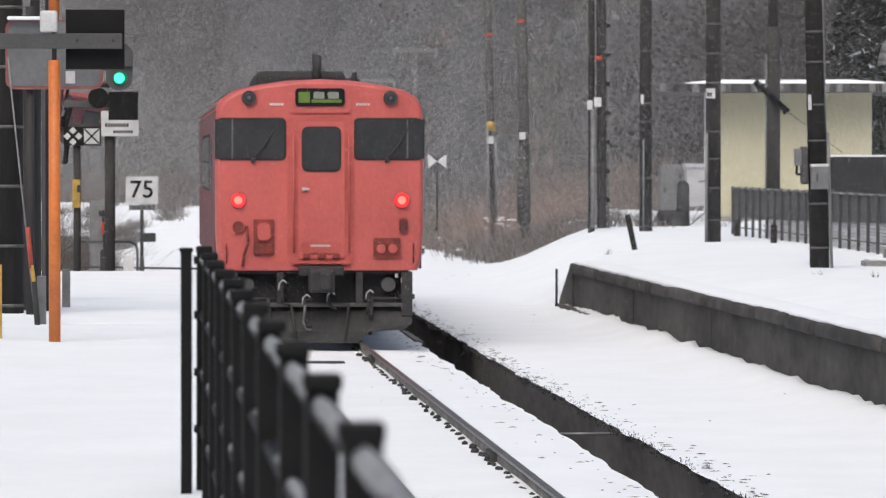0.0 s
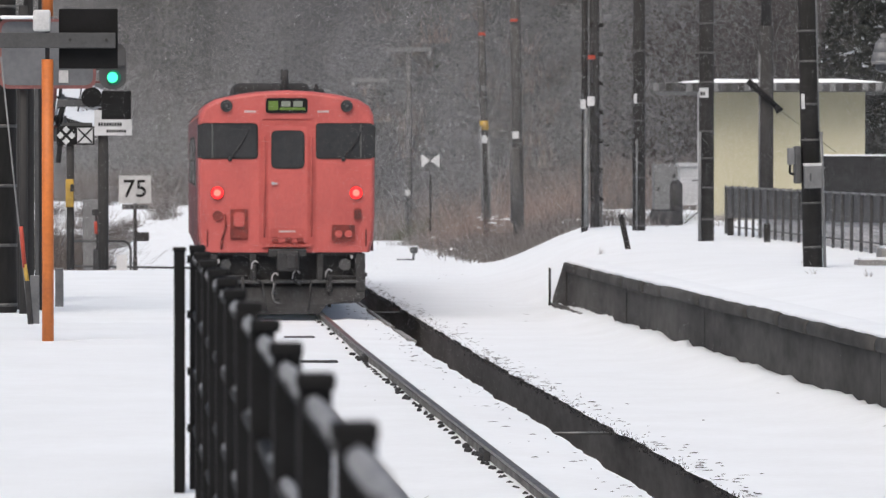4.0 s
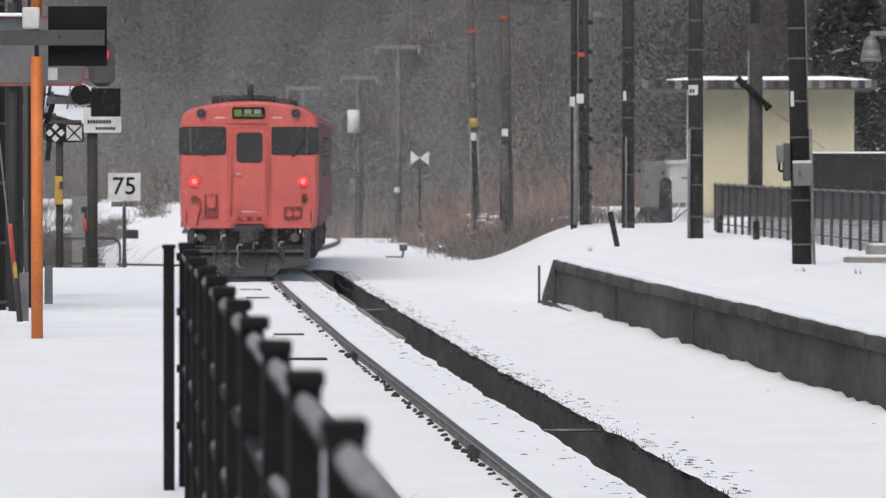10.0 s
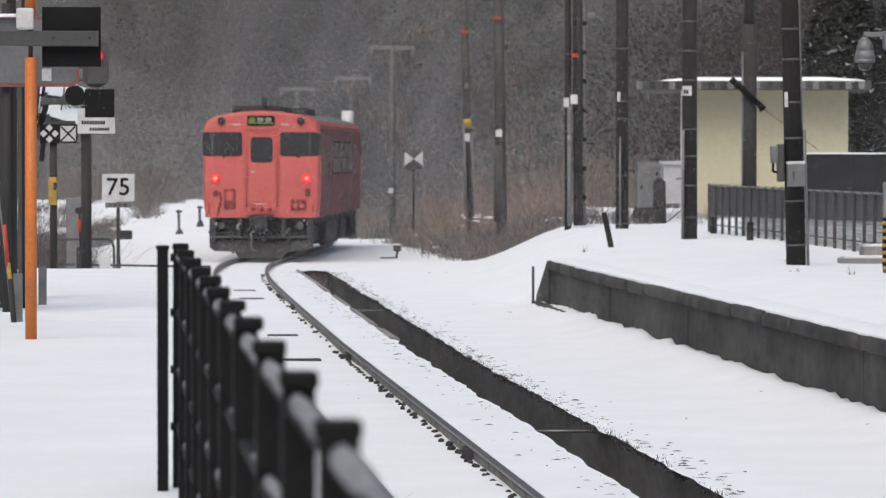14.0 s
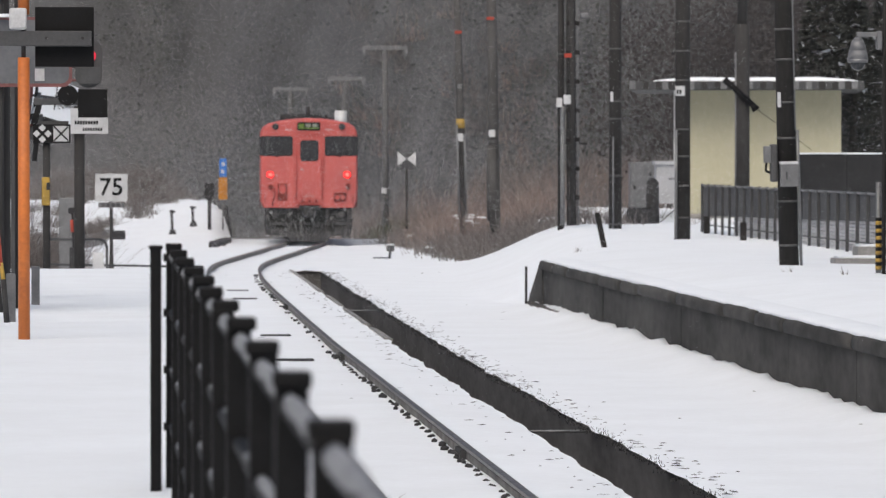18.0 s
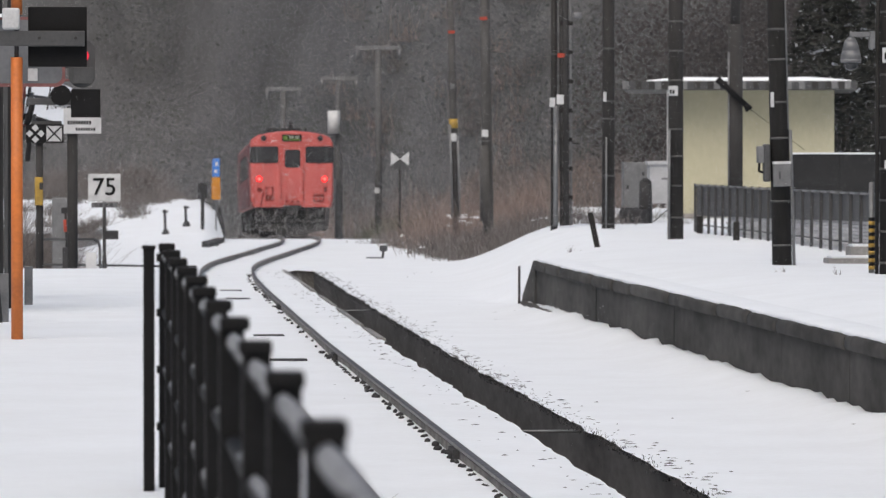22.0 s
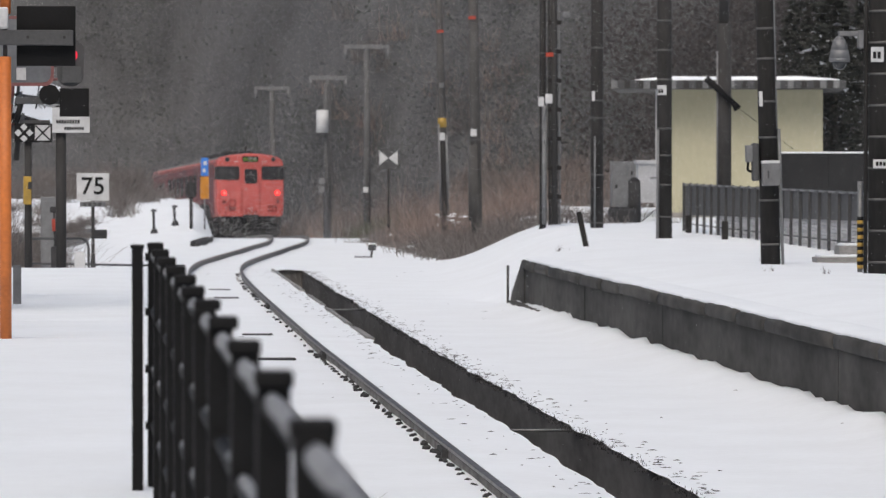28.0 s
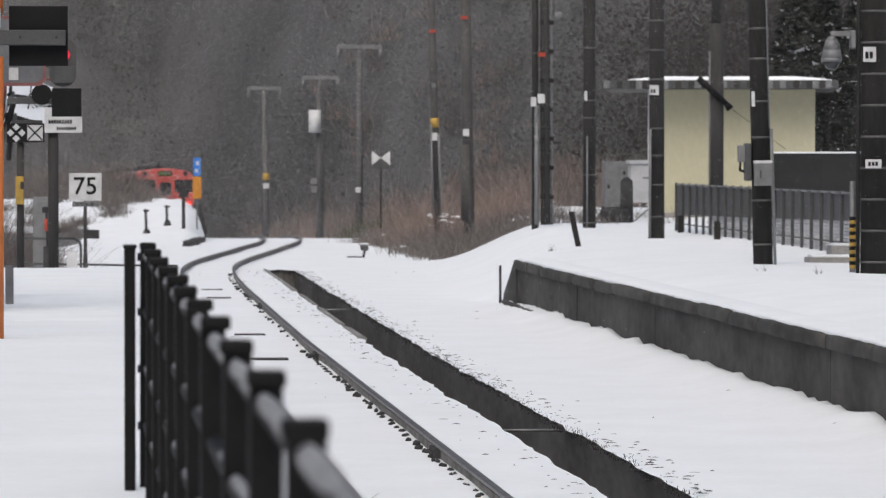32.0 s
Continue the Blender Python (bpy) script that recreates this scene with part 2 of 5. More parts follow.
def height(x, y):
    """The snow's height at (x, y)."""
    s = x - (cx(y) - 2.75)
    z = cz(y) - 0.115 + 0.02 * noise.noise((x * 0.35, y * 0.2, 0)) + 0.012 * noise.noise((x * 1.7, y * 0.8, 3))
    # bank along the inner side of the curve
    top = 1.08 * smooth01(135, 153.7, y + 0.94 * min(0, s)) - 0.0108 * max(0.0, y - 157)
    rise = top - cz(y) * smooth01(145, 168.6, y) + (0.15 * noise.noise((x * .55, y * .2, 12)) + 0.09 * noise.noise((x * 1.6, y * .5, 4))) * smooth01(136, 147, y)
    z += rise * smooth01(0.32, -0.12, s + 0.12 * noise.noise((0, y * 0.4, 7)))
    # the raised ground of the far platform, sloping off behind its end
    edge = 7.88 - 0.85 * smooth01(NOSE_Y, NOSE_Y + 6.3, y) + max(0.0, y - 88) * 0.0255
    wide = 0.1 + 3.3 * smooth01(NOSE_Y, NOSE_Y + 9.4, y)
    up = 0.825 - cz(y) + 0.15 * smooth01(8.2, 10, x) + 0.08 * smooth01(86, 118, y) + 0.10 * noise.noise((x * 0.12, y * 0.06, 5)) * smooth01(8.3, 9.5, x)
    z += up * smooth01(edge, edge + wide, s)
    # snow heaped against the retaining wall
    if y < NOSE_Y and s < WALL_X + 0.05:
        z += (0.14 + 0.06 * noise.noise((0, y * 0.6, 9)) + 0.075 * noise.noise((0, y * 2.3, 2))) * smooth01(6.9, 7.8, s)
    foot = hill_foot(x)
    if y > foot:
        z += min(75.0, (y - foot) * 0.70) + 2.0 * noise.noise((x * 0.03, y * 0.03, 1))
    return z


def ground():
    xs = [-700, -300, -120, -60, -35, -22, -15, -11, -8, -6, -4.5, -3.4, -2.6, -2.0, -1.5, -1.0, -.6, -.3, 0, .3, .6, .9, 1.2, 1.6, 1.95, 2.14, 2.30, 2.75, 3.12, 3.20, 3.36, 3.5, 3.75, DITCH_L,
          4.6, DITCH_R, 5.14, 5.35, 5.6, 6, 6.5, 6.9, 7.2, 7.4, 7.6, 7.7, 7.8, 7.88, 7.98, 8.1, 8.4, 8.8, 9.3, 9.8, 10.4, 11, 11.7, 12.5, 13.5, 15, 17, 20, 24, 30, 38, 50, 70, 110, 250, 700]
    ys = [-60, -30, 0, 12, 20, 26] + [28 + 0.4 * i for i in range(202)] + [109 + 0.8 * i for i in range(90)] + [181 + 2.4 * i for i in range(40)] + [280, 300, 330, 380, 450, 700, 1200]
    verts, faces, idx = [], [], []
    for y in ys:
        for i, x in enumerate(xs):
            w = (cx(y) - 2.75) * (1 if -9 < x < 16 else 0.5 if -25 < x < 40 else 0)
            jag = 0
            if x in (DITCH_L, DITCH_R):
                jag = (0.06 if x == DITCH_L else 0.05) * (noise.noise((x, y * 0.9, 4)) + 0.7 * noise.noise((x, y * 2.7, 8)))
            if DITCH_L <= x <= DITCH_R:
                jag += (drain(y) - w) * smooth01(122, 108, y)
            z = height(x + w, y)
            if x in (DITCH_L, DITCH_R) and y < DITCH_END + 0.6:
                z -= 0.03
            if x in (5.14, 3.75):
                z += 0.03 * noise.noise((x, y * 1.9, 11))
            verts.append((x + w + jag, y, z))
    n = len(xs)
    for j in range(len(ys) - 1):
        for i in range(n - 1):
            if xs[i] >= DITCH_L and xs[i + 1] <= DITCH_R and ys[j + 1] <= DITCH_END and ys[j] >= 0:
                continue
            faces.append((j * n + i, j * n + i + 1, (j + 1) * n + i + 1, (j + 1) * n + i))
            s, y = xs[i], ys[j]
            wild = y > 147 and s > (7.0 if y < 166 else 5.9) + 1.2 * noise.noise((s * .4, y * .12, 2)) and s < 60
            wild = wild or (s < -3.5 and y > 100 + 5 * noise.noise((s * .3, y * .1, 5)) and y < 146)
            idx.append(1 if y > hill_foot(s) - 4 or wild else 0)
    ob = raw("ground", verts, faces, [SNOW, LITTER], idx)
    for p in ob.data.polygons:
        p.use_smooth = True
    return tagged(ob, "level trackside ground under thick fresh snow", "snow", kind="structure")


ground()


def valley_side():
    """Wooded slopes behind the camera and on the station's side, closing the valley."""
    verts, faces = [], []
    xs, ys = [-150 + 10 * i for i in range(35)], [-150 + 10 * i for i in range(20)]
    for y in ys:
        for x in xs:
            d = max(-24 - y, -20 - x)
            verts.append((x, y, max(-4, .66 * d + (4 * noise.noise((x * .04, y * .04, 3)) if d > 0 else 0))))
    n = len(xs)
    for j in range(len(ys) - 1):
        for i in range(n - 1):
            faces.append((j * n + i, j * n + i + 1, (j + 1) * n + i + 1, (j + 1) * n + i))
    ob = raw("valley_side", verts, faces, [LITTER])
    tagged(ob, "wooded dark slopes closing the valley", "hillside", kind="structure")


valley_side()


def prism(bm, profile, y0, y1, step=2.0, shift=0.0, line=None):
    """A profile of (x, z) swept along the track, from y0 to y1."""
    rings = []
    k = max(1, int((y1 - y0) / step))
    for j in range(k + 1):
        y = y0 + (y1 - y0) * j / k
        ox, oz = (line(y) if line else cx(y) - 2.75) + shift, cz(y)
        rings.append([bm.verts.new((x + ox, y, z + oz)) for x, z in profile])
    m = len(profile)
    for a, b in zip(rings, rings[1:]):
        for i in range(m):
            bm.faces.new((a[i], a[(i + 1) % m], b[(i + 1) % m], b[i]))
    bm.faces.new(list(reversed(rings[0])))
    bm.faces.new(rings[-1])
    return bm


# ---- the track ----
def rails():
    head = [(-.033, 0), (.033, 0), (.034, -.03), (.012, -.045), (.012, -.13), (.055, -.14), (.055, -.155), (-.055, -.155), (-.055, -.14), (-.012, -.13), (-.012, -.045), (-.034, -.03)]
    for side in (-1, 1):
        rail = thing("rail", pose(0, 0, 0), "steel running rail with rusty side, snow to its foot", "rail", "rails of the track")
        bm = bmesh.new()
        prism(bm, [(2.75 + side * 0.567 + x, z) for x, z in head if z < -0.02], 12, 300, 1.2)
        part("rail_body", bm, RUST, rail)
        bm = bmesh.new()
        prism(bm, [(2.75 + side * 0.567 + x, z) for x, z in ((-.033, .002), (.033, .002), (.0345, -.022), (-.0345, -.022))], 12, 300, 1.2)
        part("rail_head", bm, STEEL, rail, "worn shiny rail head")
        rnd = random.Random(11 + side)
        y = 31.0
        while y < 102:
            y += rnd.choice((0.58, 0.58, 0.62, 0.66)) if y < 62 else rnd.choice((0.62, 1.24, 1.24, 1.86))
            if side < 0 and y > 55 or rnd.random() < .1:
                continue
            # dark lumps drawn for the shaded holes in the snow at the fastenings
            bm = bmesh.new()
            x = cx(y) + side * 0.567 - 0.075 - rnd.uniform(0, .015)
            w, h, ln = rnd.uniform(.03, .055), rnd.uniform(.02, .038), rnd.uniform(.06, .15)
            for i in range(rnd.choice((1, 2, 3))):
                bmesh.ops.create_icosphere(bm, subdivisions=1, radius=1, matrix=Matrix.Translation((x + rnd.uniform(-.03, .03), y + i * ln * .6, cz(y) - .11)) @ Matrix.Diagonal((w * .7, ln * .4, h, 1)))
            part("fastening_hole", bm, UNDER, rail, "dark lump standing in for a shaded hole in the snow at a fastening")
        for y in (40.8, 60.4, 80.0):
            bm = B(cx(y) + side * .567 - .07, cx(y) + side * .567 + .05, y - .28, y + .28, -.125, -.035, bevel=.01)
            for i in range(4):
                tube(bm, (cx(y) + side * .567 - .10, y - .2 + i * .135, -.08), (cx(y) + side * .567 - .06, y - .2 + i * .135, -.08), .018, seg=6)
            part("fishplate", bm, UNDER, rail, "dark bolted fishplate")


rails()


def ditch():
    d = thing("drain_channel", pose(0, 0, 0), "deep dark concrete drainage channel beside the track, edged with snow", "drain", kind="structure")
    bm = bmesh.new()
    prism(bm, [(DITCH_L - .02, -.16), (DITCH_L - .02, -1.0), (DITCH_L - .14, -1.0), (DITCH_L - .14, -.16)], 0, DITCH_END, 2, line=drain)
    part("channel_wall", bm, WETCON, d)
    bm = bmesh.new()
    prism(bm, [(DITCH_R + .02, -.15), (DITCH_R + .15, -.15), (DITCH_R + .15, -1.0), (DITCH_R + .02, -1.0)], 0, DITCH_END, 2, line=drain)
    part("channel_wall", bm, WETCON, d)
    bm = bmesh.new()
    prism(bm, [(DITCH_L - .2, -1.0), (DITCH_R + .2, -1.0), (DITCH_R + .2, -1.1), (DITCH_L - .2, -1.1)], 0, DITCH_END, 2, line=drain)
    part("channel_floor", bm, WETCON, d)
    ox = drain(DITCH_END)
    part("channel_end", B(DITCH_L - .15 + ox, DITCH_R + .15 + ox, DITCH_END - .02, DITCH_END + .12, -1.0, -.15), WETCON, d)
    for y in (45.9, 81.5):
        part("channel_strut", T((DITCH_L - .05 + drain(y), y, -.2), (DITCH_R + .05 + drain(y), y, -.2), .016, seg=6), GALV, d, "thin steel strut across the channel")
    bm = bmesh.new()
    prism(bm, [(DITCH_L - .06, -.155), (DITCH_L + .07, -.155), (DITCH_L + .07, -.13), (DITCH_L - .06, -.10)], 67.4, 71.5, 2, line=drain)
    for y0, y1 in ((73.2, 80.5), (82.3, 88), (91, DITCH_END + .4)):
        prism(bm, [(DITCH_L - .04, -.155), (DITCH_L + .06, -.155), (DITCH_L + .06, -.135), (DITCH_L - .04, -.10)], y0, y1, 2, line=drain)
    part("channel_kerb", bm, PALECON, d, "pale concrete kerb of the channel")


ditch()


# ---- the near platform ----
PLAT_Z, PLAT_END = 0.94, 66.6


def near_platform():
    p = thing("platform", pose(0, 0, 0), "near station platform under smooth fresh snow", "platform", kind="structure")
    part("platform_wall", B(-14, 1.22, -30, PLAT_END, -.3, PLAT_Z - .12, bevel=.01), CONCRETE, p, "dark concrete platform body")
    verts, faces = [], []
    xs = [-14, -10, -7.5, -6] + [-5 + .25 * i for i in range(25)] + [1.28]
    ys = sorted([-30, 0, 14] + [18 + .2 * i for i in range(244)] + [y0 + e for y0 in (41, 45.4, 53.4, 60.2) for e in (-.03, -.01, .11, .13)])
    for y in ys:
        for x in xs:
            z = PLAT_Z + .02 * noise.noise((x * .25, y * .1, 2)) + .008 * noise.noise((x * 1.2, y * .5, 6))
            z += .30 * smooth01(-3.6, -4.9, x + .3 * noise.noise((0, y * .3, 1))) * smooth01(55, 44, y)
            if -3.35 + .12 * noise.noise((3, y, 0)) < x < -1.9 and y > 39:
                z -= .035 * max(0, math.sin(y * 1.186 + .5) ** 9)
            for y0, xa, xb in ((41.0, -.50, -.06), (45.4, -.55, -.05), (53.4, -.62, -.02), (60.2, -.6, 0)):
                if y0 - .015 < y < y0 + .12:
                    z -= .022 * smooth01(xa - .25, xa, x) * smooth01(xb + .25, xb, x)
            z -= .10 * smooth01(PLAT_END - .8, PLAT_END, y) + (.14 if x == 1.28 else 0)
            verts.append((x, y, z))
    n = len(xs)
    for j in range(len(ys) - 1):
        for i in range(n - 1):
            faces.append((j * n + i, j * n + i + 1, (j + 1) * n + i + 1, (j + 1) * n + i))
    top = raw("platform_snow", verts, faces, [SNOW])
    for f in top.data.polygons:
        f.use_smooth = True
    top.parent = p


near_platform()


# ---- the far platform ----
def far_platform():
    p = thing("platform", pose(0, 0, 0), "old concrete platform wall with thick coping, snow heaped along its foot", "platform", kind="structure")
    rnd = random.Random(3)
    y, cuts = WALL_END, []
    while y > 22:
        step = rnd.choice((4.4, 4.6, 4.9))
        cuts.append((y - step, y))
        y -= step
    for a, b in cuts:
        dz = rnd.uniform(-.010, .010)
        c = a
        while c < b - .05:
            e = min(b, c + rnd.choice((2.2, 2.4, 4.9)))
            if b - e < 1.0:
                e = b
            bm = bmesh.new()
            oz, ox, k = rnd.uniform(-.008, .008), rnd.uniform(-.010, .010), 6
            rings = []
            for q in range(k + 1):
                yy = c + .012 + (e - c - .024) * q / k
                sh = .010 if q in (0, k) else 0
                wob = .012 * noise.noise((ox * 9, yy * 1.3, 3)), .010 * noise.noise((oz * 9, yy * 1.1, 8))
                prof = ((-.075 + sh, .598), (-.08 + sh, .665), (-.065 + sh, .71), (-.02, .735 - sh), (.3, .735 - sh), (.3, .575), (-.06 + sh, .575))
                rings.append([bm.verts.new((WALL_X + px + ox + wob[0], yy, pz + oz + dz + wob[1])) for px, pz in prof])
            for p0, p1 in zip(rings, rings[1:]):
                for q in range(7):
                    bm.faces.new((p0[q], p0[(q + 1) % 7], p1[(q + 1) % 7], p1[q])).smooth = True
            bm.faces.new(list(reversed(rings[0])))
            bm.faces.new(rings[-1])
            part("coping_stone", bm, CONCRETE, p)
            c = e
        c = a
        while c < b - .1:
            e = min(b, c + 4.9)
            o = rnd.uniform(-.012, .012)
            bm = B(WALL_X + o, WALL_X + .28, c + .008, e - .008, -.6, .585 + dz, bevel=.008)
            part("wall_panel", bm, CONCRETE, p)
            c = e
    # snow lying over the coping, with an uneven lip
    bm, rings, yy = bmesh.new(), [], 22.0
    while yy <= WALL_END + .15:
        lip = -.045 + .03 * noise.noise((0, yy * .8, 1)) + .02 * noise.noise((0, yy * 2.6, 5))
        th = .055 + .02 * noise.noise((4, yy * .5, 2))
        rings.append([bm.verts.new((WALL_X + px, yy, pz)) for px, pz in ((lip + .03, .715), (lip + .02, .745), (lip + .05, .735 + th * .6), (lip + .13, .735 + th * .8), (.32, .78), (.6, .74))])
        yy += .25
    for p0, p1 in zip(rings, rings[1:]):
        for q in range(5):
            bm.faces.new((p0[q], p0[q + 1], p1[q + 1], p1[q])).smooth = True
    part("coping_snow", bm, SNOW, p, "snow lying along the coping")
    # battered end block, its end face sloping down and away
    bm = bmesh.new()
    rings = []
    for x in (WALL_X - .02, WALL_X + .5):
        rings.append([bm.verts.new((x + (px if x < WALL_X else 0), yy, z)) for yy, z, px in ((WALL_END - .02, -.5, 0), (WALL_END + 2.6, -.5, -.06), (WALL_END + 1.75, .09, -.05), (WALL_END + .62, .52, -.03), (WALL_END + .16, .72, -.02), (WALL_END - .02, .735, 0))])
    for i in range(6):
        bm.faces.new((rings[0][i], rings[0][(i + 1) % 6], rings[1][(i + 1) % 6], rings[1][i]))
    bm.faces.new(list(reversed(rings[0])))
    bm.faces.new(rings[-1])
    part("end_ramp", bm, CONCRETE, p)
    part("kerb", B(WALL_X - .22, WALL_X - .08, 74.9, 80.4, -.3, .0, bevel=.01), CONCRETE, p, "low kerb showing through snow")


far_platform()


# ---- the train ----
BODY = [(-1.37, 1.0), (-1.43, 1.22), (-1.45, 1.6), (-1.45, 3.05), (-1.43, 3.25), (-1.36, 3.40), (-1.18, 3.51), (-.85, 3.585), (-.45, 3.64), (0, 3.66)]
BODY = BODY + [(-x, z) for x, z in reversed(BODY[:-1])]
CAR_LEN = 21.0


def face_plate(bm, x0, x1, z0, z1, y0, y1, r=0.05):
    """A rounded plate in the end wall's plane."""
    pts = []
    for cxx, czz, a0 in ((x1 - r, z1 - r, 0), (x0 + r, z1 - r, 90), (x0 + r, z0 + r, 180), (x1 - r, z0 + r, 270)):
        for k in range(4):
            a = radians(a0 + 30 * k)
            pts.append((cxx + r * math.cos(a), czz + r * math.sin(a)))
    a = [bm.verts.new((x, y0, z)) for x, z in pts]
    b = [bm.verts.new((x, y1, z)) for x, z in pts]
    bm.faces.new(a)
    bm.faces.new(list(reversed(b)))
    for i in range(len(pts)):
        k = (i + 1) % len(pts)
        bm.faces.new((a[i], b[i], b[k], a[k]))
    return bm


def railcar(label):
    car = thing("railcar", pose(0, 0, 0), label, "train car")
    bm = bmesh.new()
    ins = lambda s: [(x * s, 1.0 + (z - 1.0) * (1 - (1 - s) * .55)) for x, z in BODY]
    rings = []
    for y, s in ((0.0, .955), (0.05, .985), (.16, 1.0), (CAR_LEN - .16, 1.0), (CAR_LEN - .05, .985), (CAR_LEN, .955)):
        rings.append([bm.verts.new((x, y, z)) for x, z in ins(s)])
    m = len(BODY)
    for a, b in zip(rings, rings[1:]):
        for i in range(m):
            f = bm.faces.new((a[i], a[(i + 1) % m], b[(i + 1) % m], b[i]))
            f.smooth = True
    bm.faces.new(list(reversed(rings[0])))
    bm.faces.new(rings[-1])
    body = part("body", bm, RED, car, "vermilion red steel body")
    # roof skin behind the rounded end cap
    bm = bmesh.new()
    arc = [(x, z + .012) for x, z in BODY if z > 3.38]
    ra = [[bm.verts.new((x, y, z + dz)) for x, z in arc] for y, dz in ((.75, 0), (CAR_LEN - .75, 0))]
    for i in range(len(arc) - 1):
        bm.faces.new((ra[0][i], ra[0][i + 1], ra[1][i + 1], ra[1][i])).smooth = True
    part("roof_skin", bm, ROOFGREY, body, "grey painted roof dusted with snow")
    for end in (0, 1):
        Y = 0.0 if end == 0 else CAR_LEN
        d = -1 if end == 0 else 1

        def fp(name, x0, x1, z0, z1, near, far, material, parent, label="", r=.05):
            bm = bmesh.new()
            face_plate(bm, x0, x1, z0, z1, Y + d * near, Y + d * far, r)
            return part(name, bm, material, parent, label)
        for sx in (-1, 1):
            w = fp("cab_window", *sorted((sx * .47, sx * 1.432)), 2.53, 3.12, -.03, .012, RUBBER, body, "dark rubber-framed cab window", .07)
            fp("pane", *sorted((sx * .50, sx * 1.205)), 2.56, 3.09, 0, .02, GLASS, w, "dark cab glass", .05)
            fp("pane", *sorted((sx * 1.225, sx * 1.428)), 2.56, 3.09, 0, .019, GLASS, w, "", .03)
            fp("window_bar", *sorted((sx * 1.205, sx * 1.228)), 2.55, 3.10, .015, .035, BAND, w, "pale corner bar", .008)
            # glass wrapping round the corner
            bm = bmesh.new()
            box(bm, sx * 1.425, sx * 1.456, *sorted((Y - d * .01, Y - d * .62)), 2.55, 3.10)
            part("corner_pane", bm, GLASS, w)
            # wiper
            bm = bmesh.new()
            tube(bm, (sx * .93, Y + d * .04, 2.50), (sx * .93, Y + d * .06, 2.56), .03, seg=8)
            tube(bm, (sx * .93, Y + d * .06, 2.54), (sx * .93 + .22, Y + d * .055, 2.84), .010, seg=6)
            tube(bm, (sx * .93 + .13, Y + d * .045, 2.66), (sx * .93 + .29, Y + d * .045, 2.98), .008, seg=6)
            part("wiper", bm, UNDER, body, "black wiper")
            # headlight
            bm = bmesh.new()
            tube(bm, (sx * .985, Y - d * .1, 3.40), (sx * .985, Y + d * .06, 3.40), .105, .098, seg=20)
            h = part("headlight", bm, UNDER, body, "unlit round headlight in a dark rim")
            part("lens", T((sx * .985, Y + d * .055, 3.40), (sx * .985, Y + d * .068, 3.40), .072, .05, seg=16), GLASS, h)
            part("bulb", T((sx * .985, Y + d * .066, 3.40), (sx * .985, Y + d * .075, 3.40), .025, .02, seg=10), BAND, h)
            # tail lamp
            bm = bmesh.new()
            tube(bm, (sx * 1.137, Y - d * .02, 1.975), (sx * 1.137, Y + d * .05, 1.975), .104, .100, seg=20)
            tl = part("tail_lamp", bm, DIRTYRED, body, "red tail lamp, lit" if end == 0 else "tail lamp")
            part("tail_lens", T((sx * 1.137, Y + d * .045, 1.975), (sx * 1.137, Y + d * .066, 1.975), .099, .090, seg=20), TAIL if end == 0 else DIRTYRED, tl, "glowing red lens" if end == 0 else "")
            if end == 0:
                part("tail_bulb", T((sx * 1.137, Y + d * .06, 1.975), (sx * 1.137, Y + d * .075, 1.975), .062, .05, seg=14), TAILCORE, tl, "bright bulb")
            # small plate above the cab window
            bm = bmesh.new()
            for k in range(5):
                box(bm, sx * .60 - .095 + k * .04, sx * .60 - .068 + k * .04, *sorted((Y - d * .01, Y + d * .012)), 3.29, 3.325)
            part("number_marks", bm, WHITE, body, "small white marks")
            # handrail
            bm = bmesh.new()
            bent(bm, [(sx * 1.30, Y, 1.35), (sx * 1.30, Y + d * .05, 1.37), (sx * 1.30, Y + d * .05, 1.30), (sx * 1.30, Y, 1.10)], .011)
            part("grab_rail", bm, DIRTYRED, body)
        # door bay
        fp("door_frame", -.455, .475, 1.10, 3.16, -.02, .022, REDDULL, body, "raised frame round the end door", .10)
        door = fp("end_door", -.30, .34, 1.16, 3.07, 0, .040, RED, body, "red end door with a window", .05)
        fp("door_window_frame", -.255, .295, 2.37, 3.00, .03, .052, RUBBER, door, "", .09)
        fp("door_glass", -.225, .265, 2.40, 2.97, .04, .058, GLASS, door, "dark door glass", .07)
        bm = bmesh.new()
        tube(bm, (-.225, Y + d * .04, 2.13), (-.225, Y + d * .09, 2.13), .03, seg=8)
        box(bm, -.25, -.15, *sorted((Y + d * .07, Y + d * .095)), 2.115, 2.145)
        part("door_handle", bm, OFFWHITE, door, "bright metal handle")
        bm = bmesh.new()
        for sx in (-.365, .405):
            tube(bm, (sx, Y + d * .05, 1.25), (sx, Y + d * .05, 2.9), .014, seg=6)
        part("door_rail", bm, REDDULL, body)
        # housing and destination board
        fp("board_housing", -.43, .43, 3.19, 3.575, -.03, .03, RED, body, "raised red housing of the destination board", .06)
        db = fp("destination_board", -.345, .345, 3.28, 3.53, -.02, .05, BLACK, body, "lit destination board, green with pale lettering bars", .05)
        fp("board_glow", -.30, -.02 - .12, 3.33, 3.48, .03, .055, BOARDGREEN, db, "", .01)
        fp("board_band", -.12, .30, 3.33, 3.375, .03, .055, BOARDGREEN, db, "", .01)
        bm = bmesh.new()
        for k in range(2):
            face_plate(bm, -.09 + k * .2, .06 + k * .2, 3.385, 3.48, Y + d * .03, Y + d * .056, .015)
        part("board_bars", bm, BOARDWHITE, db)
        # fittings on the end wall
        box1 = fp("jumper_socket_panel", .74, 1.12, 1.18, 1.45, -.01, .045, DIRTYRED, body, "sooty socket panel", .02)
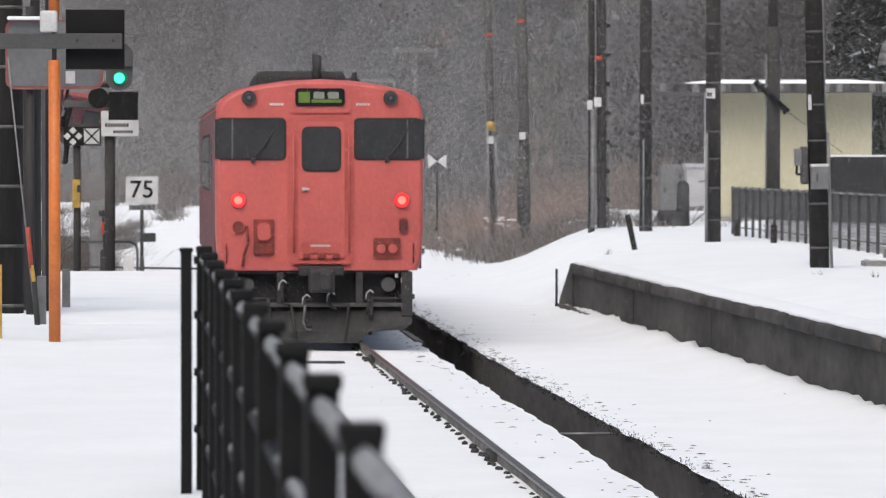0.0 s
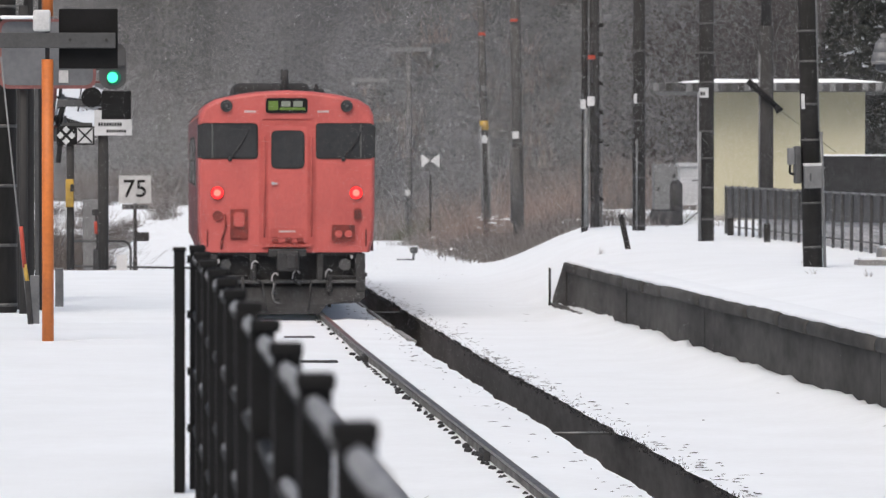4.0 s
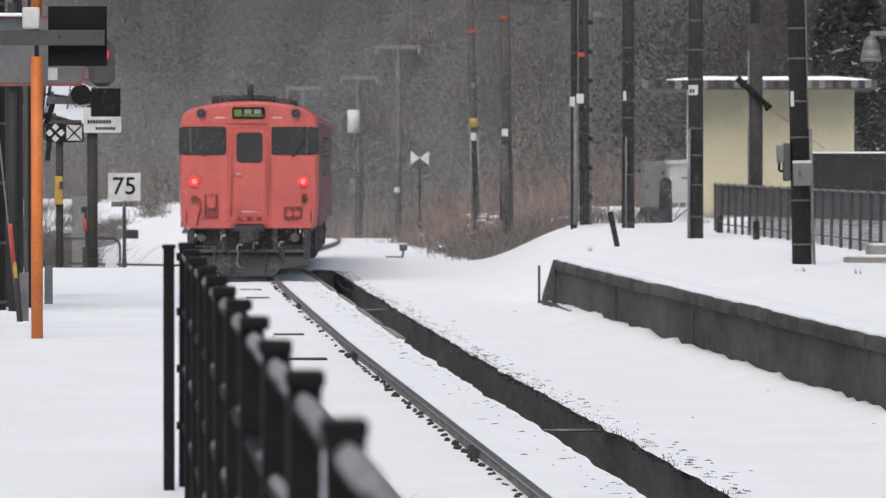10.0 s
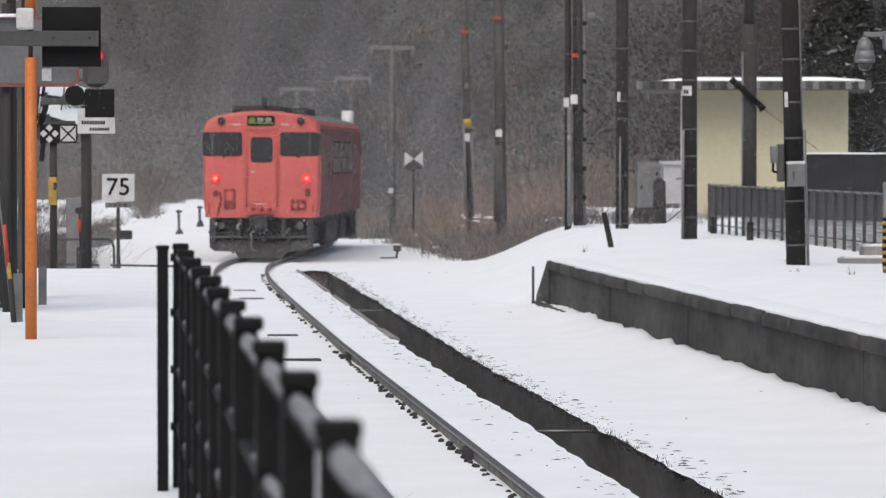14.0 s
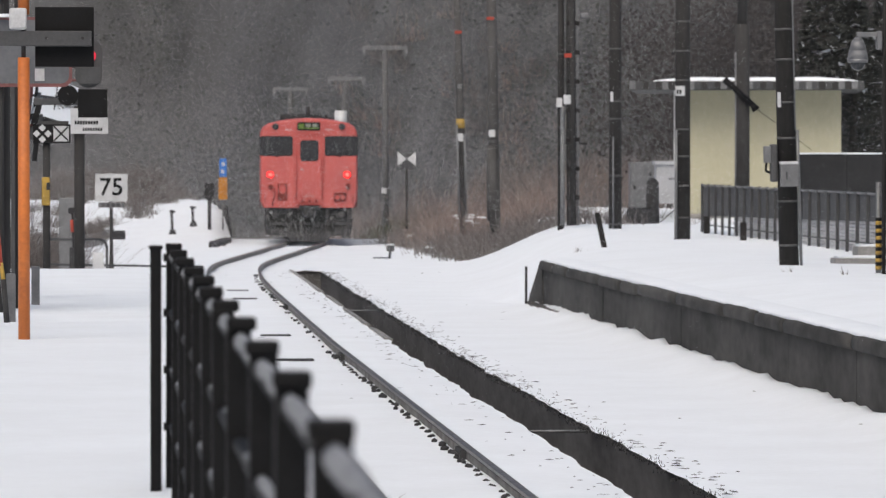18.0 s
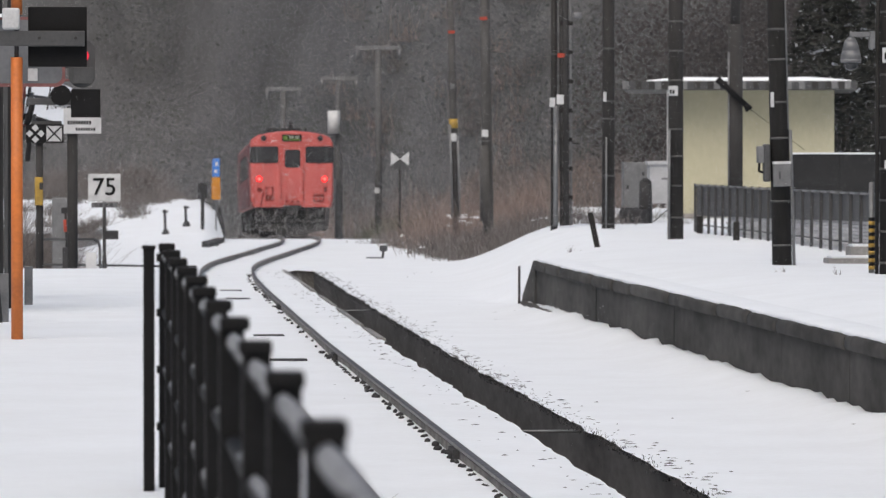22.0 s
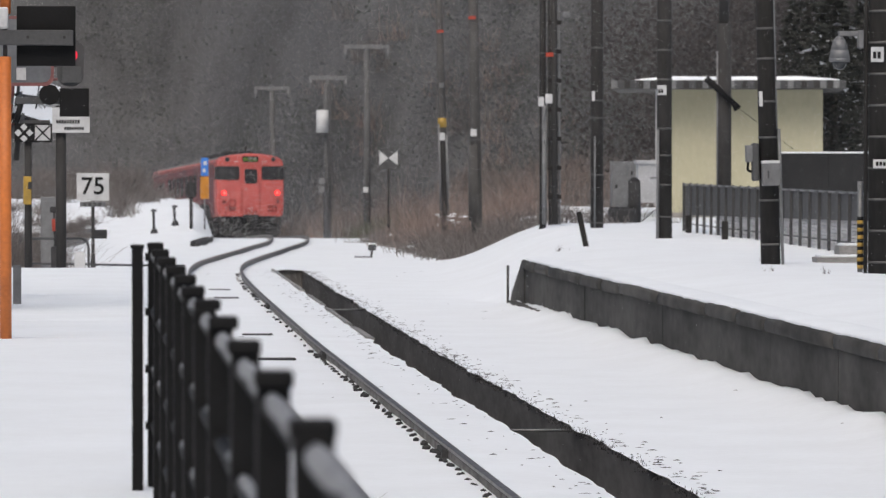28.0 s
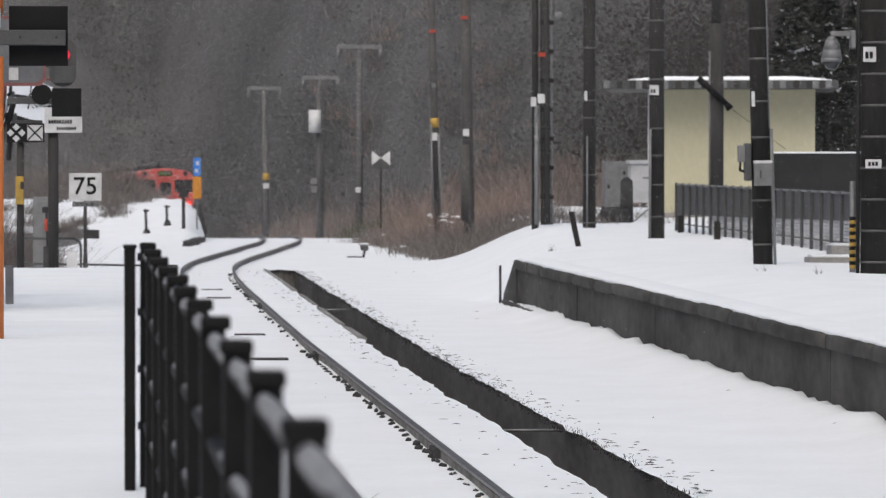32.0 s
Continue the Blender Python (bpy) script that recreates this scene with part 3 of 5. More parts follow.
        for k in (.85, 1.01):
            part("socket", T((k, Y + d * .04, 1.30), (k, Y + d * .09, 1.30), .068, .06, seg=12), REDDULL, box1)
        g = fp("horn_grille", 1.10, 1.225, 1.52, 1.73, -.01, .04, DIRTYRED, body, "dark slotted horn grille", .05)
        for k in range(4):
            fp("slat", 1.118 + k * .027, 1.128 + k * .027, 1.55, 1.70, .03, .052, UNDER, g, "", .004)
        p2 = fp("jumper_frame", -.925, -.635, 1.21, 1.71, -.01, .035, DIRTYRED, body, "sooty coupling cable frame", .02)
        fp("cable_box", -.87, -.69, 1.42, 1.66, .02, .075, REDDULL, p2, "", .06)
        fp("cable_box", -.89, -.67, 1.24, 1.36, .02, .07, DIRTYRED, p2, "", .02)
        part("end_valve", T((-1.13, Y - d * .01, 1.60), (-1.13, Y + d * .05, 1.60), .085, .08, seg=12), DIRTYRED, body, "round sooty cover")
        bm = bmesh.new()
        bent(bm, [(-1.02, Y + d * .03, 1.62), (-1.0, Y + d * .06, 1.4), (-1.06, Y + d * .06, 1.2), (-1.08, Y + d * .03, 1.05)], .02, 7)
        part("cable", bm, DIRTYRED, body)
        fp("step_plate", -.28, .30, 1.24, 1.40, .03, .055, REDDULL, door, "lower kick panel", .07)
        bm = bmesh.new()
        for k in range(8):
            box(bm, -.13 + k * .035, -.106 + k * .035, *sorted((Y + d * .05, Y + d * .062)), 1.33, 1.358)
        part("car_marks", bm, WHITE, door, "small white marks")
        for k in (-.19, .02, .22):
            part("step_bracket", B(k - .05, k + .05, *sorted((Y, Y + d * .09)), 1.165, 1.24, bevel=.015), DIRTYRED, body, "sooty bracket")
        fp("sill", -.40, .42, 1.09, 1.135, -.01, .07, REDDULL, body, "", .01)
        # gangway plate, coupler, buffer beam and plough
        bm = B(-.30, .32, *sorted((Y - d * .3, Y + d * .20)), .93, 1.06, bevel=.02)
        part("coupler_pocket", bm, UNDER, car, "dark coupler pocket")
        bm = B(-.11, .11, *sorted((Y - d * .6, Y + d * .34)), .77, .96, bevel=.03)
        box(bm, -.17, .19, *sorted((Y + d * .18, Y + d * .48)), .70, 1.03, bevel=.04)
        box(bm, -.02, .14, *sorted((Y + d * .40, Y + d * .54)), .74, .98, bevel=.03)
        part("coupler", bm, UNDER, car, "dark automatic coupler")
        part("buffer_beam", B(-1.22, 1.22, *sorted((Y - d * .30, Y - d * .55)), .50, 1.0, bevel=.01), UNDER, car, "dark buffer beam")
        part("head_stock", B(-1.24, 1.24, *sorted((Y - d * .05, Y - d * .6)), .955, 1.01, bevel=.01), UNDER, car)
        for sx in (-1, 1):
            part("draft_plate", B(*sorted((sx * .50, sx * .60)), *sorted((Y - d * .6, Y - d * .02)), .52, .98, bevel=.012), UNDER, car, "upright plate beside the coupler")
            part("diagonal_brace", T((sx * 1.20, Y - d * .08, .50), (sx * .98, Y - d * .5, .90), .028, seg=8), UNDER, car)
            part("air_pipe", T((sx * .62, Y - d * .1, .60), (sx * 1.12, Y - d * .1, .60), .022, seg=8), UNDER, car)
        # hoses with pale cocks
        for hx, hz, end in ((-.57, .82, (-.52, .55)), (-.24, .62, (-.21, .25)), (.10, .66, (.14, .5)), (.64, .68, (.65, .40))):
            hose = part("hose", bent(bmesh.new(), [(hx, Y - d * .1, hz), (hx + .02, Y + d * .10, hz - .02), (hx + .03, Y + d * .13, (hz + end[1]) / 2), (end[0], Y + d * .08, end[1]), (end[0] + .09, Y + d * .06, end[1] - .03)], .022, 7), UNDER, car, "hanging brake hose")
            part("hose_cock", bent(bmesh.new(), [(hx - .01, Y + d * .10, hz - .09), (hx, Y + d * .13, hz), (hx + .05, Y + d * .14, hz + .05), (hx + .10, Y + d * .13, hz + .01)], .011, 7), OFFWHITE, hose, "pale metal hose cock")
        part("pale_chain", bent(bmesh.new(), [(-.21, Y + d * .16, .52), (-.24, Y + d * .17, .30), (-.20, Y + d * .16, .19), (-.12, Y + d * .16, .17)], .013, 6), GALV, car, "pale hanging chain")
        part("air_tank", T((.96, Y - d * .5, .80), (.96, Y - d * .12, .80), .115, .10, seg=18), GREYPAINT, car, "grey round air reservoir")
        part("cab_horn", T((-1.0, Y - d * .4, .80), (-1.0, Y - d * .12, .80), .07, .09, seg=14), GREYPAINT, car)
        for k, (qx, qz) in enumerate(((1.07, .93), (1.15, .86), (-1.12, .85))):
            part("valve_tag", B(qx - .02, qx + .02, *sorted((Y - d * .1, Y - d * .06)), qz - .035, qz + .035, bevel=.006), WHITE, car, "small white valve tag")
        # snow plough: low between the rails, higher outside them
        bm = bmesh.new()
        prof = [(-1.28, .50), (1.28, .50), (1.28, .26), (1.16, .17), (.66, .15), (.52, -.01), (-.52, -.01), (-.66, .15), (-1.16, .17), (-1.28, .26)]
        a = [bm.verts.new((x, Y - d * (.12 + .12 * abs(x)), z)) for x, z in prof]
        b = [bm.verts.new((x, Y - d * (.02 + .12 * abs(x)) + d * (.22 if z < .4 else 0), z)) for x, z in prof]
        bm.faces.new(a)
        bm.faces.new(list(reversed(b)))
        for i in range(10):
            bm.faces.new((a[i], b[i], b[(i + 1) % 10], a[(i + 1) % 10]))
        part("snow_plough", bm, UNDER, car, "grimy steel snow plough")
        part("plough_beam", B(-1.26, 1.26, *sorted((Y - d * .12, Y - d * .02)), .49, .545, bevel=.012), GREYPAINT, car, "grey beam along the plough's top")
        for sx in (-1, 1):
            part("plough_stay", T((sx * .40, Y - d * .02, .52), (sx * .34, Y + d * .19, .05), .02, seg=6), UNDER, car)
            bm = B(*sorted((sx * 1.14, sx * 1.29)), *sorted((Y - d * .35, Y - d * .02)), .36, .98, bevel=.015)
            box(bm, *sorted((sx * 1.13, sx * 1.32)), *sorted((Y - d * .36, Y - d * .01)), .60, .66)
            part("end_step", bm, UNDER, car, "dark step below the cab")
            part("sand_pipe", T((sx * .72, Y - d * .05, .6), (sx * .70, Y + d * .02, .10), .03, seg=8), UNDER, car)
    # roof equipment
    bm = B(-.84, .42, 1.6, 5.4, 3.52, 3.80, bevel=.08)
    part("roof_cooler", bm, UNDER, car, "dark rounded roof cooling unit")
    for k, (xa, xb, ya, yb, zt) in enumerate(((-.80, .85, 6.0, 8.6, 3.78), (-.6, .6, 9.2, 10.4, 3.76))):
        unit = part("roof_unit", B(xa, xb, ya, yb, 3.52, zt, bevel=.07), UNDER, car, "dark roof equipment box")
        part("unit_grille", B(xa + .15, xb - .15, ya - .02, ya + .05, 3.62, zt - .06, bevel=.01), GREYPAINT, unit)
    for k in range(6):
        part("roof_vent", B(-.35, .35, 11.5 + k * .62, 11.9 + k * .62, 3.6, 3.78, bevel=.05), ROOFGREY, car, "grey roof ventilator")
    part("exhaust_stack", T((0, 1.2, 3.6), (0, 1.2, 4.02), .07, .065, seg=14), UNDER, car, "sooty exhaust stack")
    part("whistle_cover", T((.52, .9, 3.58), (.52, .9, 3.77), .05, .035, seg=10), UNDER, car)
    for sx in (-1, 1):
        part("rain_gutter", B(*sorted((sx * 1.44, sx * 1.475)), .3, CAR_LEN - .3, 3.27, 3.30), ROOFGREY, body, "pale rain gutter")
        part("side_panel", B(*sorted((sx * 1.43, sx * 1.455)), .72, CAR_LEN - .72, 1.005, 3.22, bevel=.004), REDSIDE, body, "grimy red side sheeting with haze painted into its colour")
        y = 5.9
        for k in range(7):
            w = part("side_window", B(*sorted((sx * 1.43, sx * 1.462)), y, y + 1.10, 2.05, 2.93, bevel=.012), RUBBER, body, "dark passenger window")
            part("pane", B(*sorted((sx * 1.44, sx * 1.466)), y + .05, y + 1.05, 2.10, 2.48), GLASS, w)
            part("pane", B(*sorted((sx * 1.44, sx * 1.466)), y + .05, y + 1.05, 2.51, 2.88), GLASS, w)
            y += 1.36 if k != 2 else 1.42
        for yd in (3.2, 16.4):
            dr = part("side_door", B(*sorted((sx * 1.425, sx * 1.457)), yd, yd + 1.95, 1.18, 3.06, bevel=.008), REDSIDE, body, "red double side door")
            for q in (.14, 1.08):
                part("pane", B(*sorted((sx * 1.44, sx * 1.463)), yd + q, yd + q + .72, 2.05, 2.85, bevel=.005), GLASS, dr)
    # underframe and running gear
    part("underframe", B(-1.25, 1.25, .4, CAR_LEN - .4, .80, 1.02, bevel=.02), UNDER, car, "grimy underframe")
    for y0, y1, w, z in ((5.6, 8.2, 1.3, .24), (8.5, 12.2, 1.25, .20), (12.5, 15.2, 1.3, .26)):
        part("equipment_box", B(-w, w, y0, y1, z, .85, bevel=.04), UNDER, car, "grimy underfloor equipment box")
    for yb in (3.6, CAR_LEN - 3.6):
        part("bogie_frame", B(-1.12, 1.12, yb - 1.6, yb + 1.6, .34, .72, bevel=.05), UNDER, car, "dark bogie frame")
        for yw in (yb - 1.05, yb + 1.05):
            bm = bmesh.new()
            for sx in (-1, 1):
                tube(bm, (sx * .50, yw, .43), (sx * .63, yw, .43), .43, seg=24)
            tube(bm, (-.9, yw, .43), (.9, yw, .43), .08, seg=10)
            part("wheelset", bm, UNDER, car, "steel wheelset")
            for sx in (-1, 1):
                part("axle_box", B(*sorted((sx * .86, sx * 1.15)), yw - .16, yw + .16, .30, .58, bevel=.03), UNDER, car)
    return car


rear_car = railcar("single vermilion red diesel railcar with lit tail lamps")

# the car's rear end: seconds and metres along the line
RUN_T = [0, 3, 6, 9, 11, 13, 15, 17, 19, 21, 23, 25, 27, 28, 30, 32]
RUN_Y = [64, 72.6, 81.8, 92.4, 100.6, 109.7, 119.6, 130.6, 142.3, 154.3, 166.4, 178.4, 189.6, 194.9, 205.6, 216.8]
RUN = np.polyfit(RUN_T, RUN_Y, 6)


def car_pose(y_end):
    """A car whose rear end stands at y_end, its bogies on the line."""
    y1, y2 = y_end + 3.6, y_end + CAR_LEN - 3.6
    p, q = Vector((cx(y1), y1, cz(y1))), Vector((cx(y2), y2, cz(y2)))
    d = (q - p).normalized()
    yaw, pitch = -math.degrees(math.atan2(d.x, d.y)), math.degrees(math.asin(d.z))
    start = p - d * 3.6
    # sway of the rear overhang on entering the curve
    side = float(np.interp(y_end, [76, 82, 92.4, 96.4, 100.6, 105.1, 110, 114], [0, .03, .11, .155, .185, .165, .03, 0]))
    lift = float(np.interp(y_end, [92, 100, 105, 112], [0, .03, .035, 0]))
    return pose(start.x + side, start.y, start.z + lift, pitch, 0, yaw)


# ---- the platform fence ----
FX = 0.40


def fence():
    f = thing("platform_fence", pose(0, 0, 0), "black steel platform fence with snow lying on its rails", "fence")
    ys = [22.66, 21.09, 19.48, 17.99, 16.66, 15.25, 13.88, 12.43, 10.86, 9.33, 7.62, 5.55, 4.63, 3.14, 1.57, 0.08, -1.41]
    bm = B(-.034, .034, -.034, .034, -.05, 1.17, bevel=.006)
    post_me = mesh_of(bm, "post", BLACK)
    bm = B(-.040, .040, -.040, .040, 1.165, 1.20, bevel=.008)
    cap_me = mesh_of(bm, "post_cap", BLACK)
    rnd = random.Random(5)
    for k, y in enumerate(ys):
        for nm, me in (("post", post_me), ("post_cap", cap_me)):
            ob = new(nm, me)
            ob.parent = f
            ob.matrix_basis = pose(FX, y, PLAT_Z, rnd.uniform(-.4, .4), rnd.uniform(-.3, .3))
    for h in (1.13, .86, .58, .30):
        part("fence_rail", T((FX + .0, ys[0] + .06, PLAT_Z + h), (FX, ys[-1], PLAT_Z + h), .022, seg=10), BLACK, f)
        for a, b in zip(ys[1:], ys):
            bm = bmesh.new()
            k = 10
            ring = []
            hh, ww = (.024, .024) if h > 1 else (.018, .018)
            for i in range(k + 1):
                y = a + .045 + (b - a - .09) * i / k
                s = (.9 + .35 * noise.noise((h * 9, y * 2.2, 1))) * (1 if 0 < i < k else .85)
                if h < 1 and noise.noise((h * 5, y * .9, 4)) < -.15:
                    s *= .25
                ring.append([bm.verts.new((FX + x * ww * max(.4, s), y, PLAT_Z + h + .012 + z * hh * s)) for x, z in ((-1, -.25), (-.8, .5), (0, 1), (.8, .5), (1, -.25))])
            for p, q in zip(ring, ring[1:]):
                for i in range(4):
                    bm.faces.new((p[i], p[i + 1], q[i + 1], q[i])).smooth = True
            bm.faces.new(ring[0])
            bm.faces.new(list(reversed(ring[-1])))
            part("snow_strip", bm, GREYSNOW, f, "thin grey snow lying along the rail")
    for h in (1.13, .86, .58, .30):
        part("rail_stub", T((FX - .045, ys[0], PLAT_Z + h), (FX, ys[0], PLAT_Z + h), .020, seg=8), BLACK, f)


fence()
lone = thing("bollard_post", pose(0.314, 22.42, PLAT_Z - .02), "single black square steel post on the snowy platform", "post")
part("post", B(-.027, .027, -.027, .027, -.05, 1.20, bevel=.006), BLACK, lone)
part("post_cap", B(-.034, .034, -.034, .034, 1.195, 1.215, bevel=.008), BLACK, lone)


# ---- poles ----
def pole(x, y, r, h, m, label, lean=0.0, bands=(), name="utility_pole", base=None, taper=.86, conduit=()):
    z = (height(x, y) if base is None else base) - .1
    p = thing(name, pose(x, y, z, 0, lean, 0), label, "pole", "line poles")
    bm = bmesh.new()
    tube(bm, (0, 0, -.6), (0, 0, h), r, r * taper, seg=20)
    part("shaft", bm, m, p)
    for bz in bands:
        rr = r * (1 - (1 - taper) * bz / h) + .006
        part("band", T((0, 0, bz), (0, 0, bz + .035), rr, seg=20), BAND, p, "galvanised steel band")
    for cxo, z0, z1, rc in conduit:
        part("conduit", T((cxo, -r - .02, z0), (cxo * .93, -r * .9 - .02, z1), rc, seg=8), GALV, p, "grey conduit pipe")
    return p


def plate(parent, x, y, z, w, h, m, name="plate", label="", t=.012):
    return part(name, B(x - w / 2, x + w / 2, y - t, y, z - h / 2, z + h / 2, bevel=.003), m, parent, label)


def bars(parent, x, y, z, w, h, n, m, name="marks"):
    bm = bmesh.new()
    for i in range(n):
        a = x - w / 2 + w * i / n
        box(bm, a, a + w / n * .72, y - .004, y, z - h / 2, z + h / 2)
    return part(name, bm, m, parent)


seg_bands = lambda top, step, off: [off + step * i for i in range(int((top - off) / step))]
p8 = pole(11.86, 66.95, .215, 9.0, DARKPOLE, "thick black wooden pole with steel bands and number plate", bands=seg_bands(6, .46, .2), base=.86)
plate(p8, -.12, -.225, 3.26, .19, .22, WHITE, label="white number plate")
bars(p8, -.12, -.238, 3.25, .13, .10, 2, BLACK)
plate(p8, -.06, -.225, 1.66, .24, .13, WHITE, label="small white plate")
bars(p8, -.06, -.238, 1.66, .16, .06, 3, BLACK)
part("side_pipe", T((-.26, -.05, -.1), (-.25, -.05, 6), .03, seg=10), DARKPOLE, p8, "dark side pipe")
p7 = pole(11.07, 72.6, .160, 9.0, DARKPOLE, "black wooden pole with bands and a grey meter box", lean=-1.35, bands=(.35, 1.05, 2.05, 2.62, 3.3, 3.78, 4.3, 5.0, 5.6), base=.86, conduit=((.165, 0, 2.2, .025), (.12, 2.2, 6, .012)))
bx = part("meter_box", B(-.145, .125, -.32, -.17, 1.30, 1.66, bevel=.012), GALV, p7, "pale grey meter box")
part("box_lid", B(-.15, .13, -.33, -.16, 1.655, 1.70, bevel=.008), WHITE, bx)
part("box_latch", B(-.07, -.045, -.335, -.318, 1.42, 1.54), GREYPAINT, bx)
part("cable_box", B(-.27, -.16, -.12, .10, 1.38, 1.98, bevel=.03), GREYPAINT, p7, "grey cable box")
part("cable_box", B(-.37, -.26, -.10, .06, 1.68, 1.95, bevel=.015), GALV, p7)
part("cable", bent(bmesh.new(), [(-.33, 0, 1.68), (-.34, 0, 1.55), (-.24, 0, 1.52)], .02), BLACK, p7)
plate(p7, -.13, -.178, 2.68, .055, .24, WHITE, label="white reflector")
p5 = pole(12.05, 93.45, .162, 9.5, HALFHAZEPOLE, "black wooden pole with bands and a number plate", bands=(.5, 1.15, 1.75, 2.3, 3.3, 3.9, 4.5, 5.2, 6), base=.86, conduit=((-.165, 0, 2.3, .03),))
plate(p5, -.075, -.165, 3.10, .19, .20, WHITE, label="white number plate")
bars(p5, -.09, -.178, 3.08, .11, .08, 2, BLACK)
p4 = pole(11.95, 104.7, .150, 9.5, HALFHAZEPOLE, "black wooden pole with a white reflector", bands=(.2, 1.3, 2.6, 3.0, 4.2), base=.86, conduit=((-.07, .1, 2.2, .02),))
plate(p4, -.10, -.155, 3.12, .07, .22, WHITE, label="white reflector")
p6 = pole(13.95, 98.2, .165, 4.6, GREYPOLE, "grey weathered pole carrying a loudspeaker arm", base=.86, taper=.97)
part("pole_top", T((0, 0, 4.5), (.02, 0, 9), .11, .10, seg=14), GREYPOLE, p6)
part("side_pipe", T((-.155, -.08, .2), (-.155, -.08, 4.0), .02, seg=8), GALV, p6)
part("speaker_arm", T((-.42, -.2, 3.42), (.20, -.25, 2.86), .075, .06, seg=10), BLACK, p6, "black slanted horn arm")
part("horn", T((.18, -.25, 2.88), (.27, -.25, 2.76), .06, .09, seg=12), BLACK, p6)
part("stay_wire", T((.25, -.25, 2.80), (.95, -3.5, 1.9), .006, seg=5), BLACK, p6)
# the twin poles with a climbing ladder
p3 = pole(11.0, 107.6, .08, 9.5, HALFHAZEPOLE, "black pole with ladder, signal gear and plates", base=.9, bands=(1.2, 2.4, 4.1))
for sx, rr, mm in ((.15, .028, GREYPOLE), (.385, .026, GALV), (.265, .08, GREYPOLE)):
    part("ladder_rail", T((sx, -.18, 0.1), (sx - .05, -.18, 9), rr, seg=8), mm, p3, "steel ladder rail")
for k in range(48):
    part("ladder_rung", T((.14, -.18, .3 + k * .17), (.375, -.18, .3 + k * .17), .02, seg=6), GREYPAINT if k % 3 else HALFHAZEPOLE, p3)
for k in range(9):
    part("cable_clip", B(.10, .42, -.21, -.15, .7 + k * .68, .80 + k * .68, bevel=.01), DARKPOLE, p3, "dark clamp across the ladder")
part("side_bracket", T((.0, -.1, 2.02), (.62, -.1, 2.02), .02, seg=6), GREYPOLE, p3)
part("loop_cable", bent(bmesh.new(), [(.05, -.24, 2.9), (.0, -.24, 2.5), (-.03, -.24, 2.2), (.02, -.24, 2.0)], .016, 6), GALV, p3)
part("grey_conduit", T((.02, -.20, .1), (.02, -.18, 2.9), .055, seg=10), GALV, p3, "wide pale conduit")
plate(p3, -.06, -.22, 2.98, .13, .22, WHITE, label="white plate")
plate(p3, .13, -.23, 3.05, .19, .22, WHITE, label="white plate")
plate(p3, .14, -.24, 4.08, .18, .10, REDPAINT, label="faded orange-red tag")
part("lamp_head", B(.42, .62, -.3, -.1, 4.95, 5.08, bevel=.03), GALV, p3, "small grey lamp head")
p2 = pole(10.66, 121.4, .15, 9.0, HAZEPOLE, "dark wooden pole standing behind bare shrubs", base=.9, lean=-1.0, bands=(2.1, 4.6))
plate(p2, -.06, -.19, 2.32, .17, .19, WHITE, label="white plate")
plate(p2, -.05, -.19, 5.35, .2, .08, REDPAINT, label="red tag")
part("shaft_sleeve", T((-.04, 0, 0), (-.04, 0, 2.0), .175, .155, seg=16), HAZEPOLE, p2)
p1 = pole(10.45, 129.3, .115, 9.0, HAZEPOLE, "dark wooden pole with yellow band behind bare shrubs", base=.9, lean=-1.6, conduit=((-.12, 0, 2.6, .03), (.10, 0, 2.3, .03)))
part("yellow_band", T((0, 0, 2.50), (0, 0, 2.76), .122, seg=16), YELLOW, p1, "yellow marking band")
plate(p1, -.03, -.13, 2.24, .17, .22, WHITE, label="white plate")
plate(p1, 0, -.13, 3.68, .12, .14, GALV)
plate(p1, 0, -.13, 5.2, .2, .08, REDPAINT, label="red tag")
# the leaning stump and the thin stakes
st = thing("leaning_stump", pose(9.82, 87.8, .75, 0, -12, 0), "short dark post leaning in the snow", "post")
part("stump", B(-.05, .05, -.05, .05, -.2, .72, bevel=.012), DARKPOLE, st)
stk = thing("marker_stake", pose(7.56, 79.9, -.18), "thin dark steel stake in the snow", "stake")
part("stake", T((0, 0, -.1), (.0, 0, .80), .022, seg=8), UNDER, stk)


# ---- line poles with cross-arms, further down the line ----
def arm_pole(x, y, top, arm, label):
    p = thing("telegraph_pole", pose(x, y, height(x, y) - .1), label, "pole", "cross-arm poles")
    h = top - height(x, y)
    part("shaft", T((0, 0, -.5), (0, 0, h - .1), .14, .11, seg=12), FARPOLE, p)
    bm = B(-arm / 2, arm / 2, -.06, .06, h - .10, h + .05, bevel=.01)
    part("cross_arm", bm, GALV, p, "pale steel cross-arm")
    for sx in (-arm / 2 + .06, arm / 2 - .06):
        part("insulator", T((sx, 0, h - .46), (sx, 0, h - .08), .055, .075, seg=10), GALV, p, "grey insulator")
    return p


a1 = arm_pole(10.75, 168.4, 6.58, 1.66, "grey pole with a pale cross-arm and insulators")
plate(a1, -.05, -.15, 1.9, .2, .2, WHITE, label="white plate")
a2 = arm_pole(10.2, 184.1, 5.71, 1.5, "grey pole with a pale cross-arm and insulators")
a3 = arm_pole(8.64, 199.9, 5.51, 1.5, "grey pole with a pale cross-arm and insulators")

